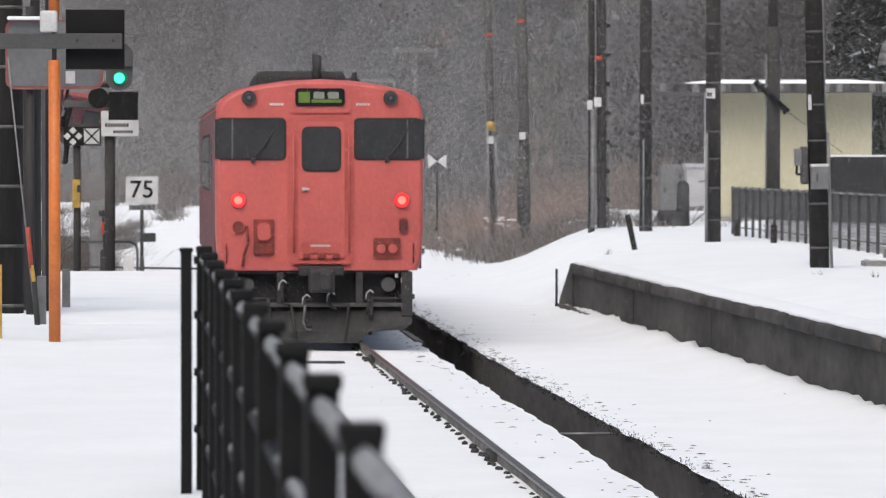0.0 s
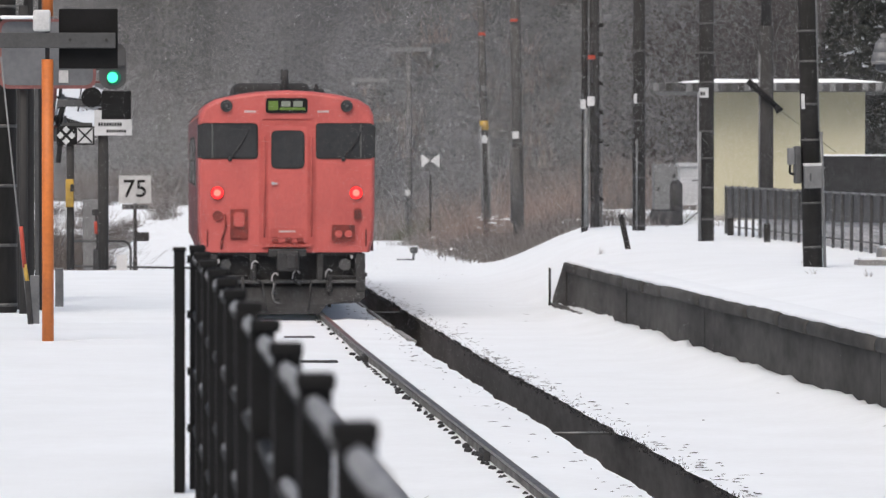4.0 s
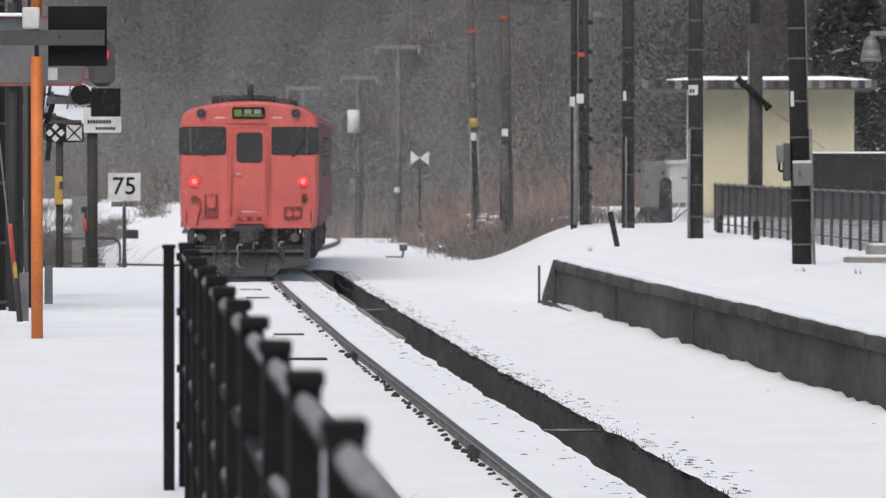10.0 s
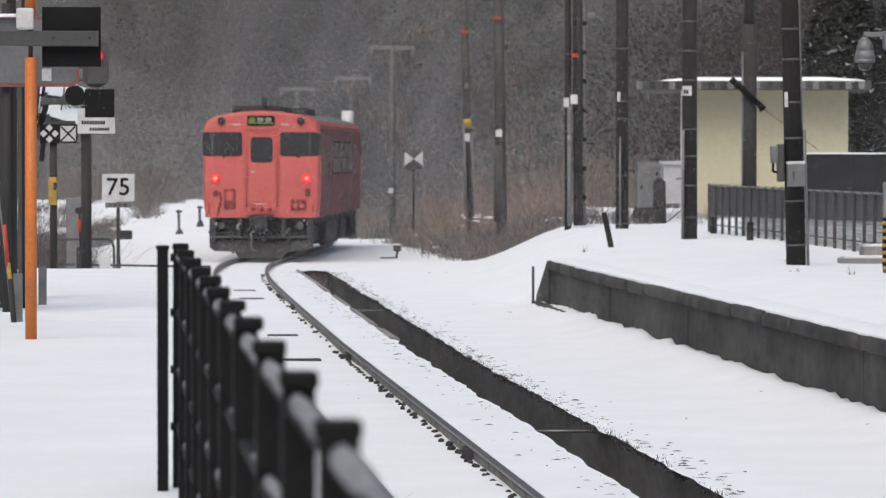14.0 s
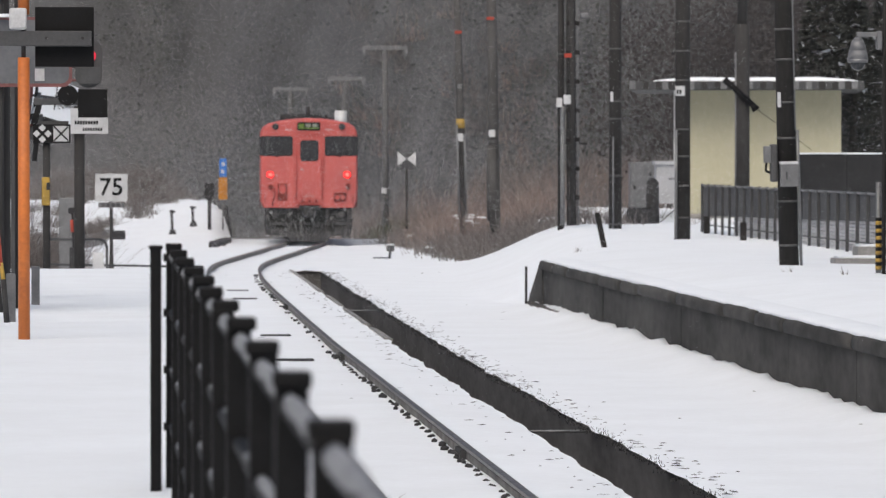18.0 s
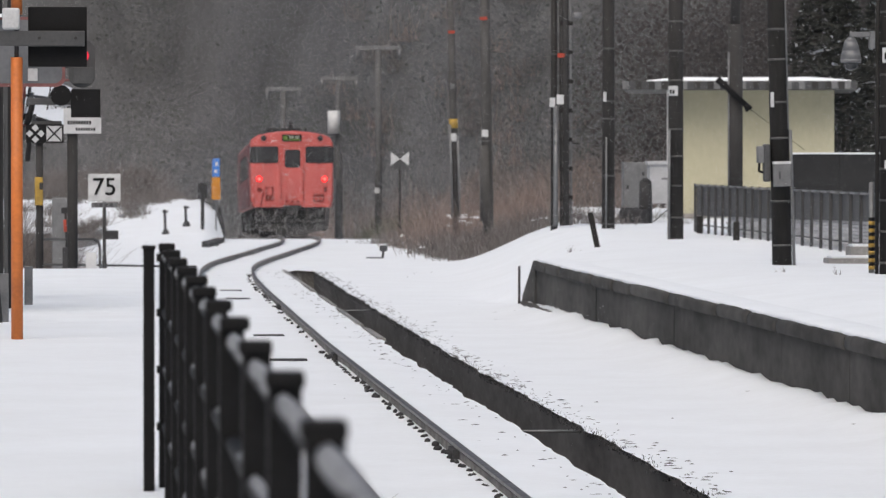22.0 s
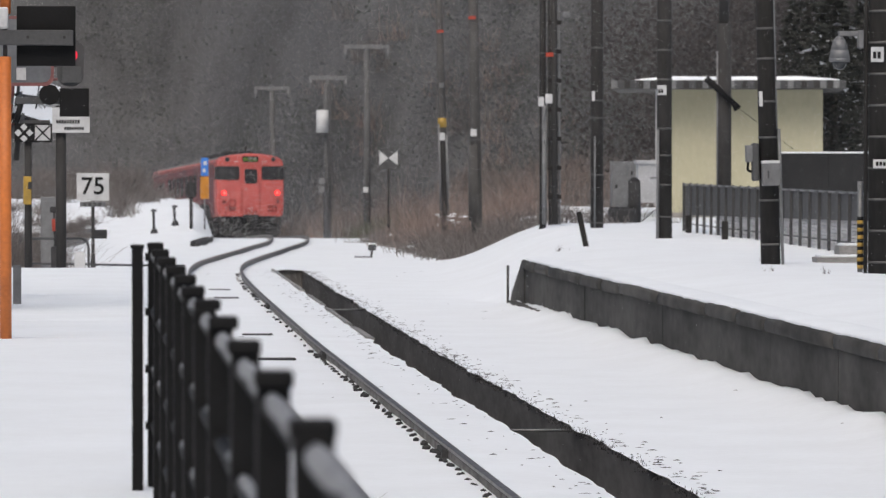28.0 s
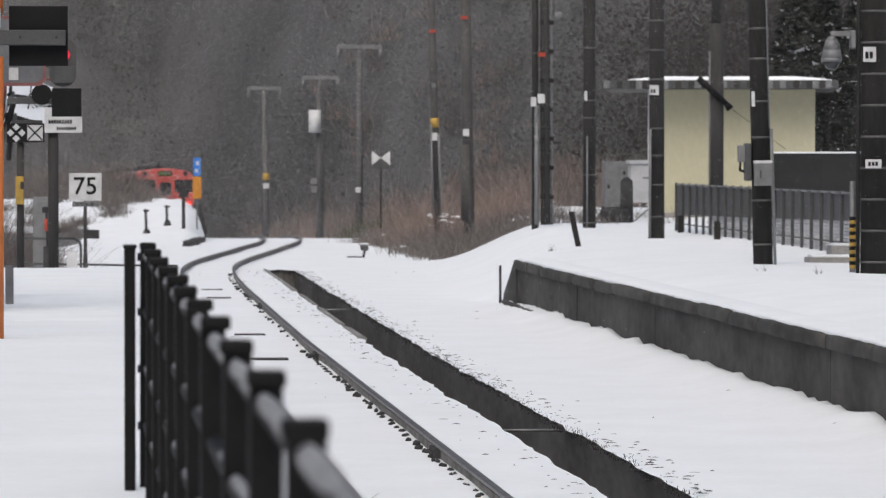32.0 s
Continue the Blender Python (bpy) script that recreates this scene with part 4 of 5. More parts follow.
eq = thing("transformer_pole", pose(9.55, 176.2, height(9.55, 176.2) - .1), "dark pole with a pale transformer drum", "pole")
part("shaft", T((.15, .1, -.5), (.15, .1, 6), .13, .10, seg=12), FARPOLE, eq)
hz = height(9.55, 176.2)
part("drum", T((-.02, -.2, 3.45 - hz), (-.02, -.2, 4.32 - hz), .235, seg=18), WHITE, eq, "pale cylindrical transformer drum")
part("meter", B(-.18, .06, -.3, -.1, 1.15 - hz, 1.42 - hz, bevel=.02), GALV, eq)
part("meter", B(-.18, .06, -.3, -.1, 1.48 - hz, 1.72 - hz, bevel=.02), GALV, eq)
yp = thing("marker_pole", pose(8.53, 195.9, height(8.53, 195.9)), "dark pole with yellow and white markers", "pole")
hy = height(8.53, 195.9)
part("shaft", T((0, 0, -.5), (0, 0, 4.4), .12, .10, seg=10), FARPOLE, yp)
part("yellow_marker", T((0, 0, 1.42 - hy), (0, 0, 1.72 - hy), .14, seg=12), YELLOW, yp)
plate(yp, 0, -.15, 1.18 - hy, .24, .22, WHITE)


# ---- the bow-tie marker ----
bow = thing("bow_tie_marker", pose(9.39, 137.0, height(9.39, 137.0)), "black square marker board with white bow-tie triangles on a thin post", "sign")
hb = height(9.39, 137.0)
part("post", T((0, .03, -.4), (0, .03, 2.3 - hb), .035, seg=8), GREYPOLE, bow)
part("board", B(-.25, .25, 0, .02, 2.10 - hb, 2.60 - hb, bevel=.005), GREYPAINT, bow, "dark grey board")
for sx in (-1, 1):
    bm = bmesh.new()
    v = [bm.verts.new((sx * a, y, 2.43 - hb + b)) for y in (-.012, -.002) for a, b in ((.0, 0), (.275, .215), (.275, -.215))]
    bm.faces.new(v[:3])
    bm.faces.new(v[3:])
    for i in range(3):
        bm.faces.new((v[i], v[(i + 1) % 3], v[3 + (i + 1) % 3], v[3 + i]))
    part("white_triangle", bm, WHITE, bow, "white triangle")


# ---- the equipment building on the far side ----
def building():
    x0, x1, y0, y1, zb, zt = 0.0, 4.22, 0.0, 6.0, .5, 4.20
    h = thing("equipment_building", pose(14.92, 117.1, 0, 0, 0, -8.1), "small cream panelled building with a flat snow-covered roof", "building")
    w = part("wall", B(x0, x1, y0, y1, zb, zt, bevel=.01), CREAM, h, "cream panel wall")
    for k in range(1, 4):
        part("joint_strip", B(x0 + k * 1.045 - .012, x0 + k * 1.045 + .012, y0 - .008, y0 + .01, zb, zt), CREAM, w)
    for xx in (x0,):
        part("corner_trim", B(xx - .05, xx + .05, y0 - .03, y0 + .05, zb, zt), WHITE, w, "white corner trim")
    part("plinth", B(x0 - .03, x1 + .03, y0 - .03, y1, zb - .3, zb + .55), PALECON, w)
    r = part("roof", B(x0 - 1.15, x1 + .55, y0 - 1.2, y1 + .6, zt, zt + .06), GREYPAINT, h, "overhanging flat roof")
    k = 0
    xx = x0 - 1.15
    while xx < x1 + .42:
        part("fascia_slat", B(xx, xx + .15, y0 - 1.24, y0 - 1.2, zt + .02 - .02 * (k % 2), zt + .22), (GALV, GREYPAINT, GREYPOLE)[(k * 7 + k // 3) % 3], r)
        xx += .165
        k += 1
    bm = bmesh.new()
    n = 26
    top, low = [], []
    for i in range(n + 1):
        x = x0 - .55 + (x1 - x0 + .95) * i / n
        e = min(1, i / 5, (n - i) / 5)
        hgt = .02 + .085 * e ** .6 * (1 + .15 * noise.noise((x, 0, 0)))
        top.append([bm.verts.new((x, y, zt + .215 + hgt * q)) for y, q in ((y0 - 1.22, .0), (y0 - 1.2, .75), (y0 - .9, 1), (y1, 1), (y1 + .5, 0))])
    for a, b in zip(top, top[1:]):
        for i in range(4):
            bm.faces.new((a[i], a[i + 1], b[i + 1], b[i])).smooth = True
    part("roof_snow", bm, SNOW, h, "layer of snow on the roof")
    part("roof_deck", B(x0 - 1.1, x1 + .5, y0 - 1.19, y1 + .55, zt + .06, zt + .215), GREYPAINT, r)
    return h


building()


def cabinets():
    c = thing("relay_cabinet", pose(13.73, 114.15, .95), "grey steel relay cabinet with stains", "cabinet")
    part("body", B(-.32, .32, 0, .5, .28, 1.42, bevel=.015), GALV, c)
    part("door", B(-.28, .28, -.015, 0, .34, 1.36, bevel=.01), GALV, c)
    part("handle", B(.14, .2, -.04, -.012, 1.08, 1.18), UNDER, c)
    part("handle", B(-.25, -.19, -.04, -.012, .74, .84), UNDER, c)
    part("base", B(-.34, .34, .02, .48, -.2, .29), UNDER, c, "dark base")
    c = thing("switch_cabinet", pose(14.15, 112.6, .8), "white steel switch cabinet on legs with a sloped lid", "cabinet")
    part("body", B(-.28, .28, 0, .45, .55, 1.52, bevel=.012), OFFWHITE, c)
    part("lid", B(-.33, .33, -.06, .5, 1.51, 1.60, bevel=.01), OFFWHITE, c)
    part("name_bars", B(.02, .2, -.012, .002, 1.14, 1.19), GALV, c)
    for sx in (-.24, .24):
        part("leg", B(sx - .03, sx + .03, .02, .08, -.2, .56), GALV, c)
    bm = bmesh.new()
    tube(bm, (-.24, .05, .05), (.24, .05, .45), .02, seg=6)
    part("brace", bm, GALV, c)
    d = thing("valve_drum", pose(13.58, 111.0, .85), "dark rounded drum beside the cabinets", "drum")
    part("drum", T((0, 0, 0), (0, 0, 1.05), .17, .15, seg=14), UNDER, d)
    part("dome", T((0, 0, 1.04), (0, 0, 1.14), .15, .06, seg=14), UNDER, d)
    d2 = thing("cable_drum", pose(13.25, 110.7, .78), "low dark heap of cable beside the cabinets", "drum")
    part("coil", T((-.32, 0, .2), (.34, 0, .2), .26, seg=16), UNDER, d2)


cabinets()


def side_fence():
    f = thing("lineside_fence", pose(0, 0, 0), "grey steel fence with mesh screen panels", "fence")
    y, X = 101.3, 13.5
    pm = mesh_of(B(-.028, .028, -.028, .028, -.3, 1.06), "fence_post", GREYPAINT)
    while y > 58:
        ob = new("fence_post", pm)
        ob.parent = f
        ob.matrix_basis = pose(X, y, .86)
        low = 1.21 + .0087 * (101.3 - y)
        part("screen_panel", B(X + .03, X + .045, y - 1.06, y - .03, low, 1.86), GREYPAINT, f, "grey screen panel")
        part("top_rail", T((X, y, 1.885), (X, y - 1.09, 1.885), .022, seg=6), GALV, f)
        part("low_rail", T((X, y, 1.02), (X, y - 1.09, 1.02), .014, seg=6), GREYPAINT, f)
        y -= 1.09
    # short dark stubs before the fence
    for sx, sy in ((13.37, 99.6), (12.98, 91.2)):
        k = thing("fence_stub", pose(sx, sy, .8), "short thick dark post stub in the snow by the fence", "post")
        part("stub", B(-.06, .06, -.06, .06, -.2, .42, bevel=.012), DARKPOLE, k)
    # low block wall behind
    w = thing("block_wall", pose(0, 0, 0), "low wall of pale snow-crusted blocks", "wall")
    bm = B(0, .14, -.56, .56, 0, .05, bevel=.008)
    me = mesh_of(bm, "block", BRICK)
    rnd = random.Random(8)
    y = 96.5
    while y > 68:
        for r in range(9):
            ob = new("block", me)
            ob.parent = w
            ob.matrix_basis = pose(13.60 + rnd.uniform(-.015, .015), y - (.29 if r % 2 else 0), .84 + r * .062)
        y -= 1.15
    b = thing("board_wall", pose(15.32, 99.1, .7), "charcoal board wall with snow along its top", "wall")
    for k in range(5):
        part("board", B(k * 1.05, k * 1.05 + 1.045, 0, .06, 0, 1.87, bevel=.004), DARKBOARD, b)
    part("snow_cap", B(-.02, 5.3, -.03, .10, 1.868, 1.905, bevel=.012), SNOW, b)


side_fence()


def steps_and_stripes():
    s = thing("concrete_steps", pose(12.5, 74.1, .78), "two low concrete steps half buried in snow", "steps")
    part("step", B(-.45, .9, 0, .5, -.1, .10, bevel=.015), PALECON, s)
    part("step", B(.15, 1.4, 1.4, 1.9, -.1, .26, bevel=.015), PALECON, s)
    part("snow_cover", B(-.40, .9, .06, .5, .095, .14, bevel=.015), SNOW, s)
    part("snow_cover", B(.2, 1.4, 1.46, 1.9, .255, .30, bevel=.015), SNOW, s)
    g = thing("guard_post", pose(11.60, 67.35, .82), "pipe post with yellow and black warning stripes", "post")
    part("pipe", T((0, 0, .0), (0, 0, 1.34), .042, seg=12), GALV, g)
    for k in range(7):
        part("stripe", T((0, 0, .05 + k * .11), (0, 0, .105 + k * .11), .048, seg=12), YELLOW, g)
        part("stripe", T((0, 0, .105 + k * .11), (0, 0, .16 + k * .11), .048, seg=12), BLACK, g)
    c = thing("surveillance_camera", Matrix.Translation((11.36, 66.9, 4.04)) @ Matrix.Scale(1.25, 4), "white dome camera on a bracket of the pole", "camera")
    part("bracket", B(-.13, .14, -.02, .04, .20, .26, bevel=.01), GALV, c)
    part("mount", B(.10, .16, -.06, .08, .06, .27, bevel=.01), GALV, c)
    bm = bmesh.new()
    for (r0, z0), (r1, z1) in zip(((.03, .20), (.07, .16), (.105, .04), (.125, -.06)), ((.07, .16), (.105, .04), (.125, -.06), (.12, -.10))):
        tube(bm, (-.12, 0, z0), (-.12, 0, z1), r0, r1, seg=16)
    part("housing", bm, GALV, c, "pale grey tapered housing")
    bm = bmesh.new()
    bmesh.ops.create_uvsphere(bm, u_segments=16, v_segments=10, radius=.095, matrix=Matrix.Translation((-.12, 0, -.10)))
    part("dome", bm, GLASS, c, "smoked dome")


steps_and_stripes()


# ---- signals and signs at the end of the near platform ----
def mirror_frame():
    o = thing("indicator_mast", pose(-.59, 40.9, PLAT_Z - .03), "orange steel mast with a grey beam and black indicator panel", "mast")
    part("mast", T((0, 0, -.2), (0, 0, 2.52), .052, seg=16), ORANGE, o, "orange painted tube")
    part("mast_top", T((0, .03, 2.9), (0, .03, 3.6), .05, seg=14), ORANGE, o, "orange painted tube")
    part("mast_core", T((0, 0, 2.5), (0, 0, 2.95), .02, seg=8), UNDER, o)
    part("beam", B(-1.6, .60, -.07, .05, 2.62, 2.755, bevel=.008), GREYPAINT, o, "grey steel beam")
    part("panel", B(.10, .62, -.05 + .11, .16, 2.44, 2.97, bevel=.006), BLACK, o, "black indicator panel")
    part("junction_box", B(-.125, .03, -.10, -.01, 2.765, 2.955, bevel=.02), WHITE, o, "white junction box")
    for bxx in (.20, .52):
        part("bolt", T((bxx, -.085, 2.69), (bxx, -.06, 2.69), .014, seg=8), UNDER, o)
    plate(o, .14, .10, 2.37, .085, .11, WHITE, label="small white plate")
    # a framed mirror behind
    m = thing("platform_mirror", pose(-.69, 47.75, PLAT_Z - .01), "grey platform mirror in a faded red frame on a post", "mirror")
    part("post", T((-.25, .08, -.2), (-.25, .08, 3.2), .045, seg=12), GREYPOLE, m)
    bm = bmesh.new()
    face_plate(bm, -.50, .50, 2.34, 3.06, -.02, .03, .09)
    fr = part("mirror_frame", bm, PINK, m, "faded red rounded frame")
    bm = bmesh.new()
    face_plate(bm, -.47, .47, 2.375, 3.03, -.028, -.015, .08)
    part("mirror_glass", bm, MIRROR, fr, "mirror glass with its reflection painted as flat grey")
    part("visor", B(-.48, -.05, -.12, .02, 3.055, 3.09, bevel=.01), SNOW, m, "snow on the mirror's top")
    # two-lamp signal head
    s = thing("colour_light_signal", pose(-.02, 49.1, PLAT_Z), "two-lamp signal with a dark oval backboard, green changing to red", "signal")
    part("bracket", B(-1.0, .05, .05, .10, 2.55, 2.62, bevel=.005), GREYPOLE, s, "dark bracket arm")
    part("bracket_post", T((-.97, .12, -.2), (-.97, .12, 2.75), .05, seg=12), GREYPOLE, s)
    bm = bmesh.new()
    pts = []
    for k in range(24):
        a = 2 * math.pi * k / 24
        pts.append((.145 * math.cos(a), 2.58 + .13 * math.sin(a) + (.14 if math.sin(a) >= 0 else -.11)))
    a = [bm.verts.new((x, 0, z)) for x, z in pts]
    b = [bm.verts.new((x, .05, z)) for x, z in pts]
    bm.faces.new(a)
    bm.faces.new(list(reversed(b)))
    for i in range(24):
        bm.faces.new((a[i], b[i], b[(i + 1) % 24], a[(i + 1) % 24]))
    part("backboard", bm, GREYPAINT, s, "dark oval backboard")
    part("green_lens", T((0, -.03, 2.47), (0, .0, 2.47), .056, seg=20), GREENLIT, s, "glowing green lens")
    # the lens's glow on its housing, painted as a dark green ring
    part("green_glow_ring", T((.012, -.02, 2.47), (.012, .0, 2.47), .078, seg=20), GREENGLOW, s, "dark green ring painting the lamp's glow on its bezel")
    part("red_lens", T((0.012, -.03, 2.68), (0.012, .0, 2.68), .066, seg=20), REDLIT, s, "glowing red lens")
    # both lenses always glow; this made-up plate covers the one meant to be off
    sh = part("shutter", B(-.09, .12, -.055, -.04, -.085, .085, bevel=.004), GREYPAINT, s, "added dark plate that slides to hide one glowing lens")
    return sh


shutter = mirror_frame()


def crossing_signs():
    Y = 69.1
    b = thing("signal_gantry", pose(-.17, Y, PLAT_Z - .15), "dark poles with a cross beam, black target and warning boards", "signal")
    part("post", T((0, .06, -.5), (0, .06, 2.5), .078, seg=14), GREYPOLE, b)
    part("post", T((-.49, .06, -.5), (-.49, .06, 2.0), .055, seg=12), GREYPOLE, b)
    part("yellow_sleeve", B(-.56, -.44, -.05, .06, 1.02, 1.44, bevel=.01), YELLOW, b, "yellow warning sleeve")
    part("sleeve_button", B(-.49, -.44, -.07, -.04, 1.25, 1.36, bevel=.01), UNDER, b)
    part("beam", B(-1.15, .42, -.02, .06, 2.52, 2.62, bevel=.006), GREYPAINT, b, "dark beam")
    part("black_panel", B(-.02, .42, -.06, -.03, 2.33, 2.755, bevel=.006), BLACK, b, "black panel")
    part("target", T((-.17, -.05, 2.66), (-.17, -.03, 2.66), .155, seg=24), BLACK, b, "black disc")
    part("target_pin", B(-.20, -.175, -.05, -.03, 2.8, 2.9), BLACK, b)
    w = part("white_sign", B(-.13, .43, -.075, -.06, 2.09, 2.33, bevel=.006), WHITE, b, "white sign with lines of small lettering")
    part("white_tab", B(-.13, -.02, -.074, -.061, 2.32, 2.47, bevel=.006), WHITE, w)
    bars(w, .11, -.077, 2.255, .36, .055, 9, BLACK, "lettering")
    bars(w, .20, -.077, 2.155, .30, .045, 8, BLACK, "lettering")
    x = part("x_board", B(-.69, -.13, -.05, -.02, 1.95, 2.23, bevel=.004), BLACK, b, "black board with two white crosses")
    for ox, oz in ((0, .085), (.085, 0), (0, -.085), (-.085, 0)):
        bm = bmesh.new()
        bm.faces.new([bm.verts.new((-.55 + ox + qx, -.054, 2.09 + oz + qz)) for qx, qz in ((0, -.055), (.055, 0), (0, .055), (-.055, 0))])
        part("white_diamond", bm, WHITE, x, "small white diamond")
    pale = part("pale_square", B(-.385, -.155, -.056, -.05, 1.975, 2.205, bevel=.003), WHITE, x, "pale square with a dark cross")
    for sg in (-1, 1):
        bm = bmesh.new()
        d = Vector((sg, 0, 1)).normalized()
        nrm = Vector((-d.z, 0, d.x)) * .012
        mid = Vector((-.27, -.059 - .002 * (sg > 0), 2.09))
        bm.faces.new([bm.verts.new(p) for p in (mid - d * .15 - nrm, mid - d * .15 + nrm, mid + d * .15 + nrm, mid + d * .15 - nrm)])
        part("cross_bar", bm, BLACK, pale)
    # a bulged mirror turned towards the track
    turn = Vector((.93, .32, -.15)) - Vector((-.012, 1, .005))
    m = thing("convex_mirror", Matrix.Translation((-.55, Y + .45, PLAT_Z - .15 + 2.56)) @ turn.to_track_quat("Z", "Y").to_matrix().to_4x4(), "convex track mirror in a thin red frame, reflecting rails and snow", "mirror")
    verts, faces, W, H, RAD = [], [], .58, .33, 2.6
    for q in range(13):
        for k in range(17):
            x, y = W * (k / 8 - 1), H * (q / 6 - 1)
            verts.append((x, y, math.sqrt(RAD ** 2 - x * x - y * y) - math.sqrt(RAD ** 2 - W * W - H * H)))
    for q in range(12):
        for k in range(16):
            faces.append((q * 17 + k, q * 17 + k + 1, (q + 1) * 17 + k + 1, (q + 1) * 17 + k))
    gl = raw("mirror_glass", verts, faces, [CONVEX])
    for f in gl.data.polygons:
        f.use_smooth = True
    gl.parent = m
    tagged(gl, "bulged mirror glass")
    part("mirror_back", B(-W - .03, W + .03, -H - .03, H + .03, -.06, -.012, bevel=.01), PINK, m, "faded red backing frame")
    part("mirror_post", T((-.2, -.9, -.1), (-.2, .2, -.1), .04, seg=8), GREYPOLE, m)
    part("back_panel", B(-.98, -.16, .14, .2, 2.0, 2.28, bevel=.006), GREYPAINT, b)
    c = thing("trackside_cabinet", pose(-.39, 78.6, .0), "grey steel cabinet beyond the platform end", "cabinet")
    part("body", B(-.15, .15, 0, .3, .0, 1.83, bevel=.01), GALV, c)
    part("door", B(-.12, .12, -.012, 0, .6, 1.76, bevel=.006), GALV, c)
    part("base", B(-.17, .17, -.02, .32, -.3, .02), PALECON, c)
    h = thing("pipe_barrier", pose(0, 77.8, 0), "low bent pipe barrier beyond the platform end", "barrier")
    part("hoop", bent(bmesh.new(), [(-.75, 0, -.2), (-.75, 0, 1.14), (.16, 0, 1.14), (.24, 0, 1.09), (.27, 0, 1.0), (.27, 0, -.2)], .022), GREYPAINT, h)
    part("lower_rail", T((-.75, 0, .72), (1.9, 0.5, .66), .018, seg=8), GREYPAINT, h)
    g = thing("white_post", pose(.12, 77.5, 0), "short square white post", "post")
    part("post", B(-.09, .09, -.05, .05, -.3, .92, bevel=.01), WHITE, g)
    l = thing("point_lever", pose(-.28, 75.7, 0), "dark lever stand with a faded red handle", "lever")
    part("stand", B(-.07, .07, -.06, .06, -.3, 1.05, bevel=.02), UNDER, l)
    part("arm", T((0, 0, 1.0), (-.02, 0, 1.62), .02, seg=8), UNDER, l)
    part("grip", T((-.02, 0, 1.3), (-.03, 0, 1.5), .03, seg=8), REDPAINT, l)
    part("counterweight", B(-.09, .05, -.05, .05, 1.6, 1.7, bevel=.02), UNDER, l)


crossing_signs()


def digit(text, size, m, parent, x, y, z, thick=.012):
    cu = bpy.data.curves.new("digits", "FONT")
    cu.body, cu.size, cu.align_x, cu.align_y, cu.extrude, cu.offset = text, size, "CENTER", "CENTER", .004, thick
    tmp = bpy.data.objects.new("digits_source", cu)
    scene.collection.objects.link(tmp)
    me = bpy.data.meshes.new_from_object(tmp.evaluated_get(bpy.context.evaluated_depsgraph_get()))
    bpy.data.objects.remove(tmp)
    me.materials.clear()
    me.materials.append(m)
    ob = new("digits", me)
    ob.parent = parent
    ob.matrix_basis = pose(x, y, z, 90, 0, 0)
    return ob


def speed_sign():
    z = .0
    s = thing("speed_limit_sign", pose(.41, 92.7, z), "white square sign with black figures 75 on a dark post", "sign")
    part("post", T((0, .03, -.4), (0, .03, 1.7), .035, seg=10), GREYPOLE, s)
    b = part("board", B(-.325, .325, -.015, .01, 1.62, 2.175, bevel=.006), WHITE, s, "white board")
    digit("75", .49, BLACK, b, .0, -.018, 1.90, .005)
    low = part("lower_board", B(-.26, .26, -.01, .01, 1.50, 1.605, bevel=.004), GALV, s, "small lower board")
    bars(low, 0, -.012, 1.55, .40, .07, 4, GREYPAINT)
    part("bracket", B(0, .28, -.02, .02, .86, 1.04, bevel=.02), UNDER, s)
    part("foot", T((0, .03, -.3), (0, .03, .55), .08, .04, seg=10), UNDER, s)


speed_sign()


def left_edge():
    p = pole(-1.17, 48.2, .155, 9, DARKPOLE, "thick black wooden pole with steel bands on the platform", bands=seg_bands(5, .62, .12), base=PLAT_Z + .05)
    part("side_pipe", T((.27, .3, 0), (.27, .3, 6), .05, seg=10), GREYPOLE, p)
    for xx in (.40, .47):
        part("side_pipe", T((xx, .9, 0), (xx, .9, 6), .035, seg=10), GREYPOLE, p)
    w = thing("guy_wire", pose(-.82, 45.0, PLAT_Z), "guy wire with a pink and yellow plastic sleeve", "wire")
    part("wire", T((0, 0, -.1), (-.28, 0, 2.6), .010, seg=6), GALV, w)
    part("pink_sleeve", T((-.055, 0, .55), (-.09, 0, .95), .022, seg=8), REDPAINT, w)
    part("yellow_sleeve", T((-.02, 0, .35), (-.055, 0, .58), .022, seg=8), YELLOW, w)
    part("anchor_rod", T((.015, 0, -.15), (-.03, 0, .42), .028, seg=8), UNDER, w)
    g = thing("grey_stub_post", pose(-.78, 45.2, PLAT_Z), "short grey square post in the snow", "post")
    part("post", B(-.045, .045, -.045, .045, -.2, .47, bevel=.008), GALV, g)
    y = thing("yellow_marker_post", pose(-1.12, 41.5, PLAT_Z), "yellow post with dark lettering bars", "post")
    part("post", B(-.05, .05, -.02, .02, -.2, .67, bevel=.008), YELLOW, y)
    part("lettering", B(-.02, .03, -.024, -.019, .1, .5), BLACK, y)
    q = thing("grey_panel_screen", pose(-1.02, 51.7, PLAT_Z), "dark grey upright boards on posts behind the mast", "screen")
    for xa, xb, mm in ((-.23, -.09, GREYPOLE), (-.085, .065, GREYPAINT), (.07, .125, GREYPOLE), (.13, .22, GREYPAINT)):
        part("board", B(xa, xb, -.02, .02, .24, 3.2, bevel=.008), mm, q)
    for xa in (-.20, .16):
        part("leg", B(xa - .03, xa + .03, .0, .05, -.2, .26, bevel=.006), GREYPAINT, q)
    k = thing("grey_kerb_post", pose(-.60, 50.2, PLAT_Z), "short pale grey square post in snow", "post")
    part("post", B(-.045, .045, -.045, .045, -.2, .42, bevel=.008), GALV, k)


left_edge()


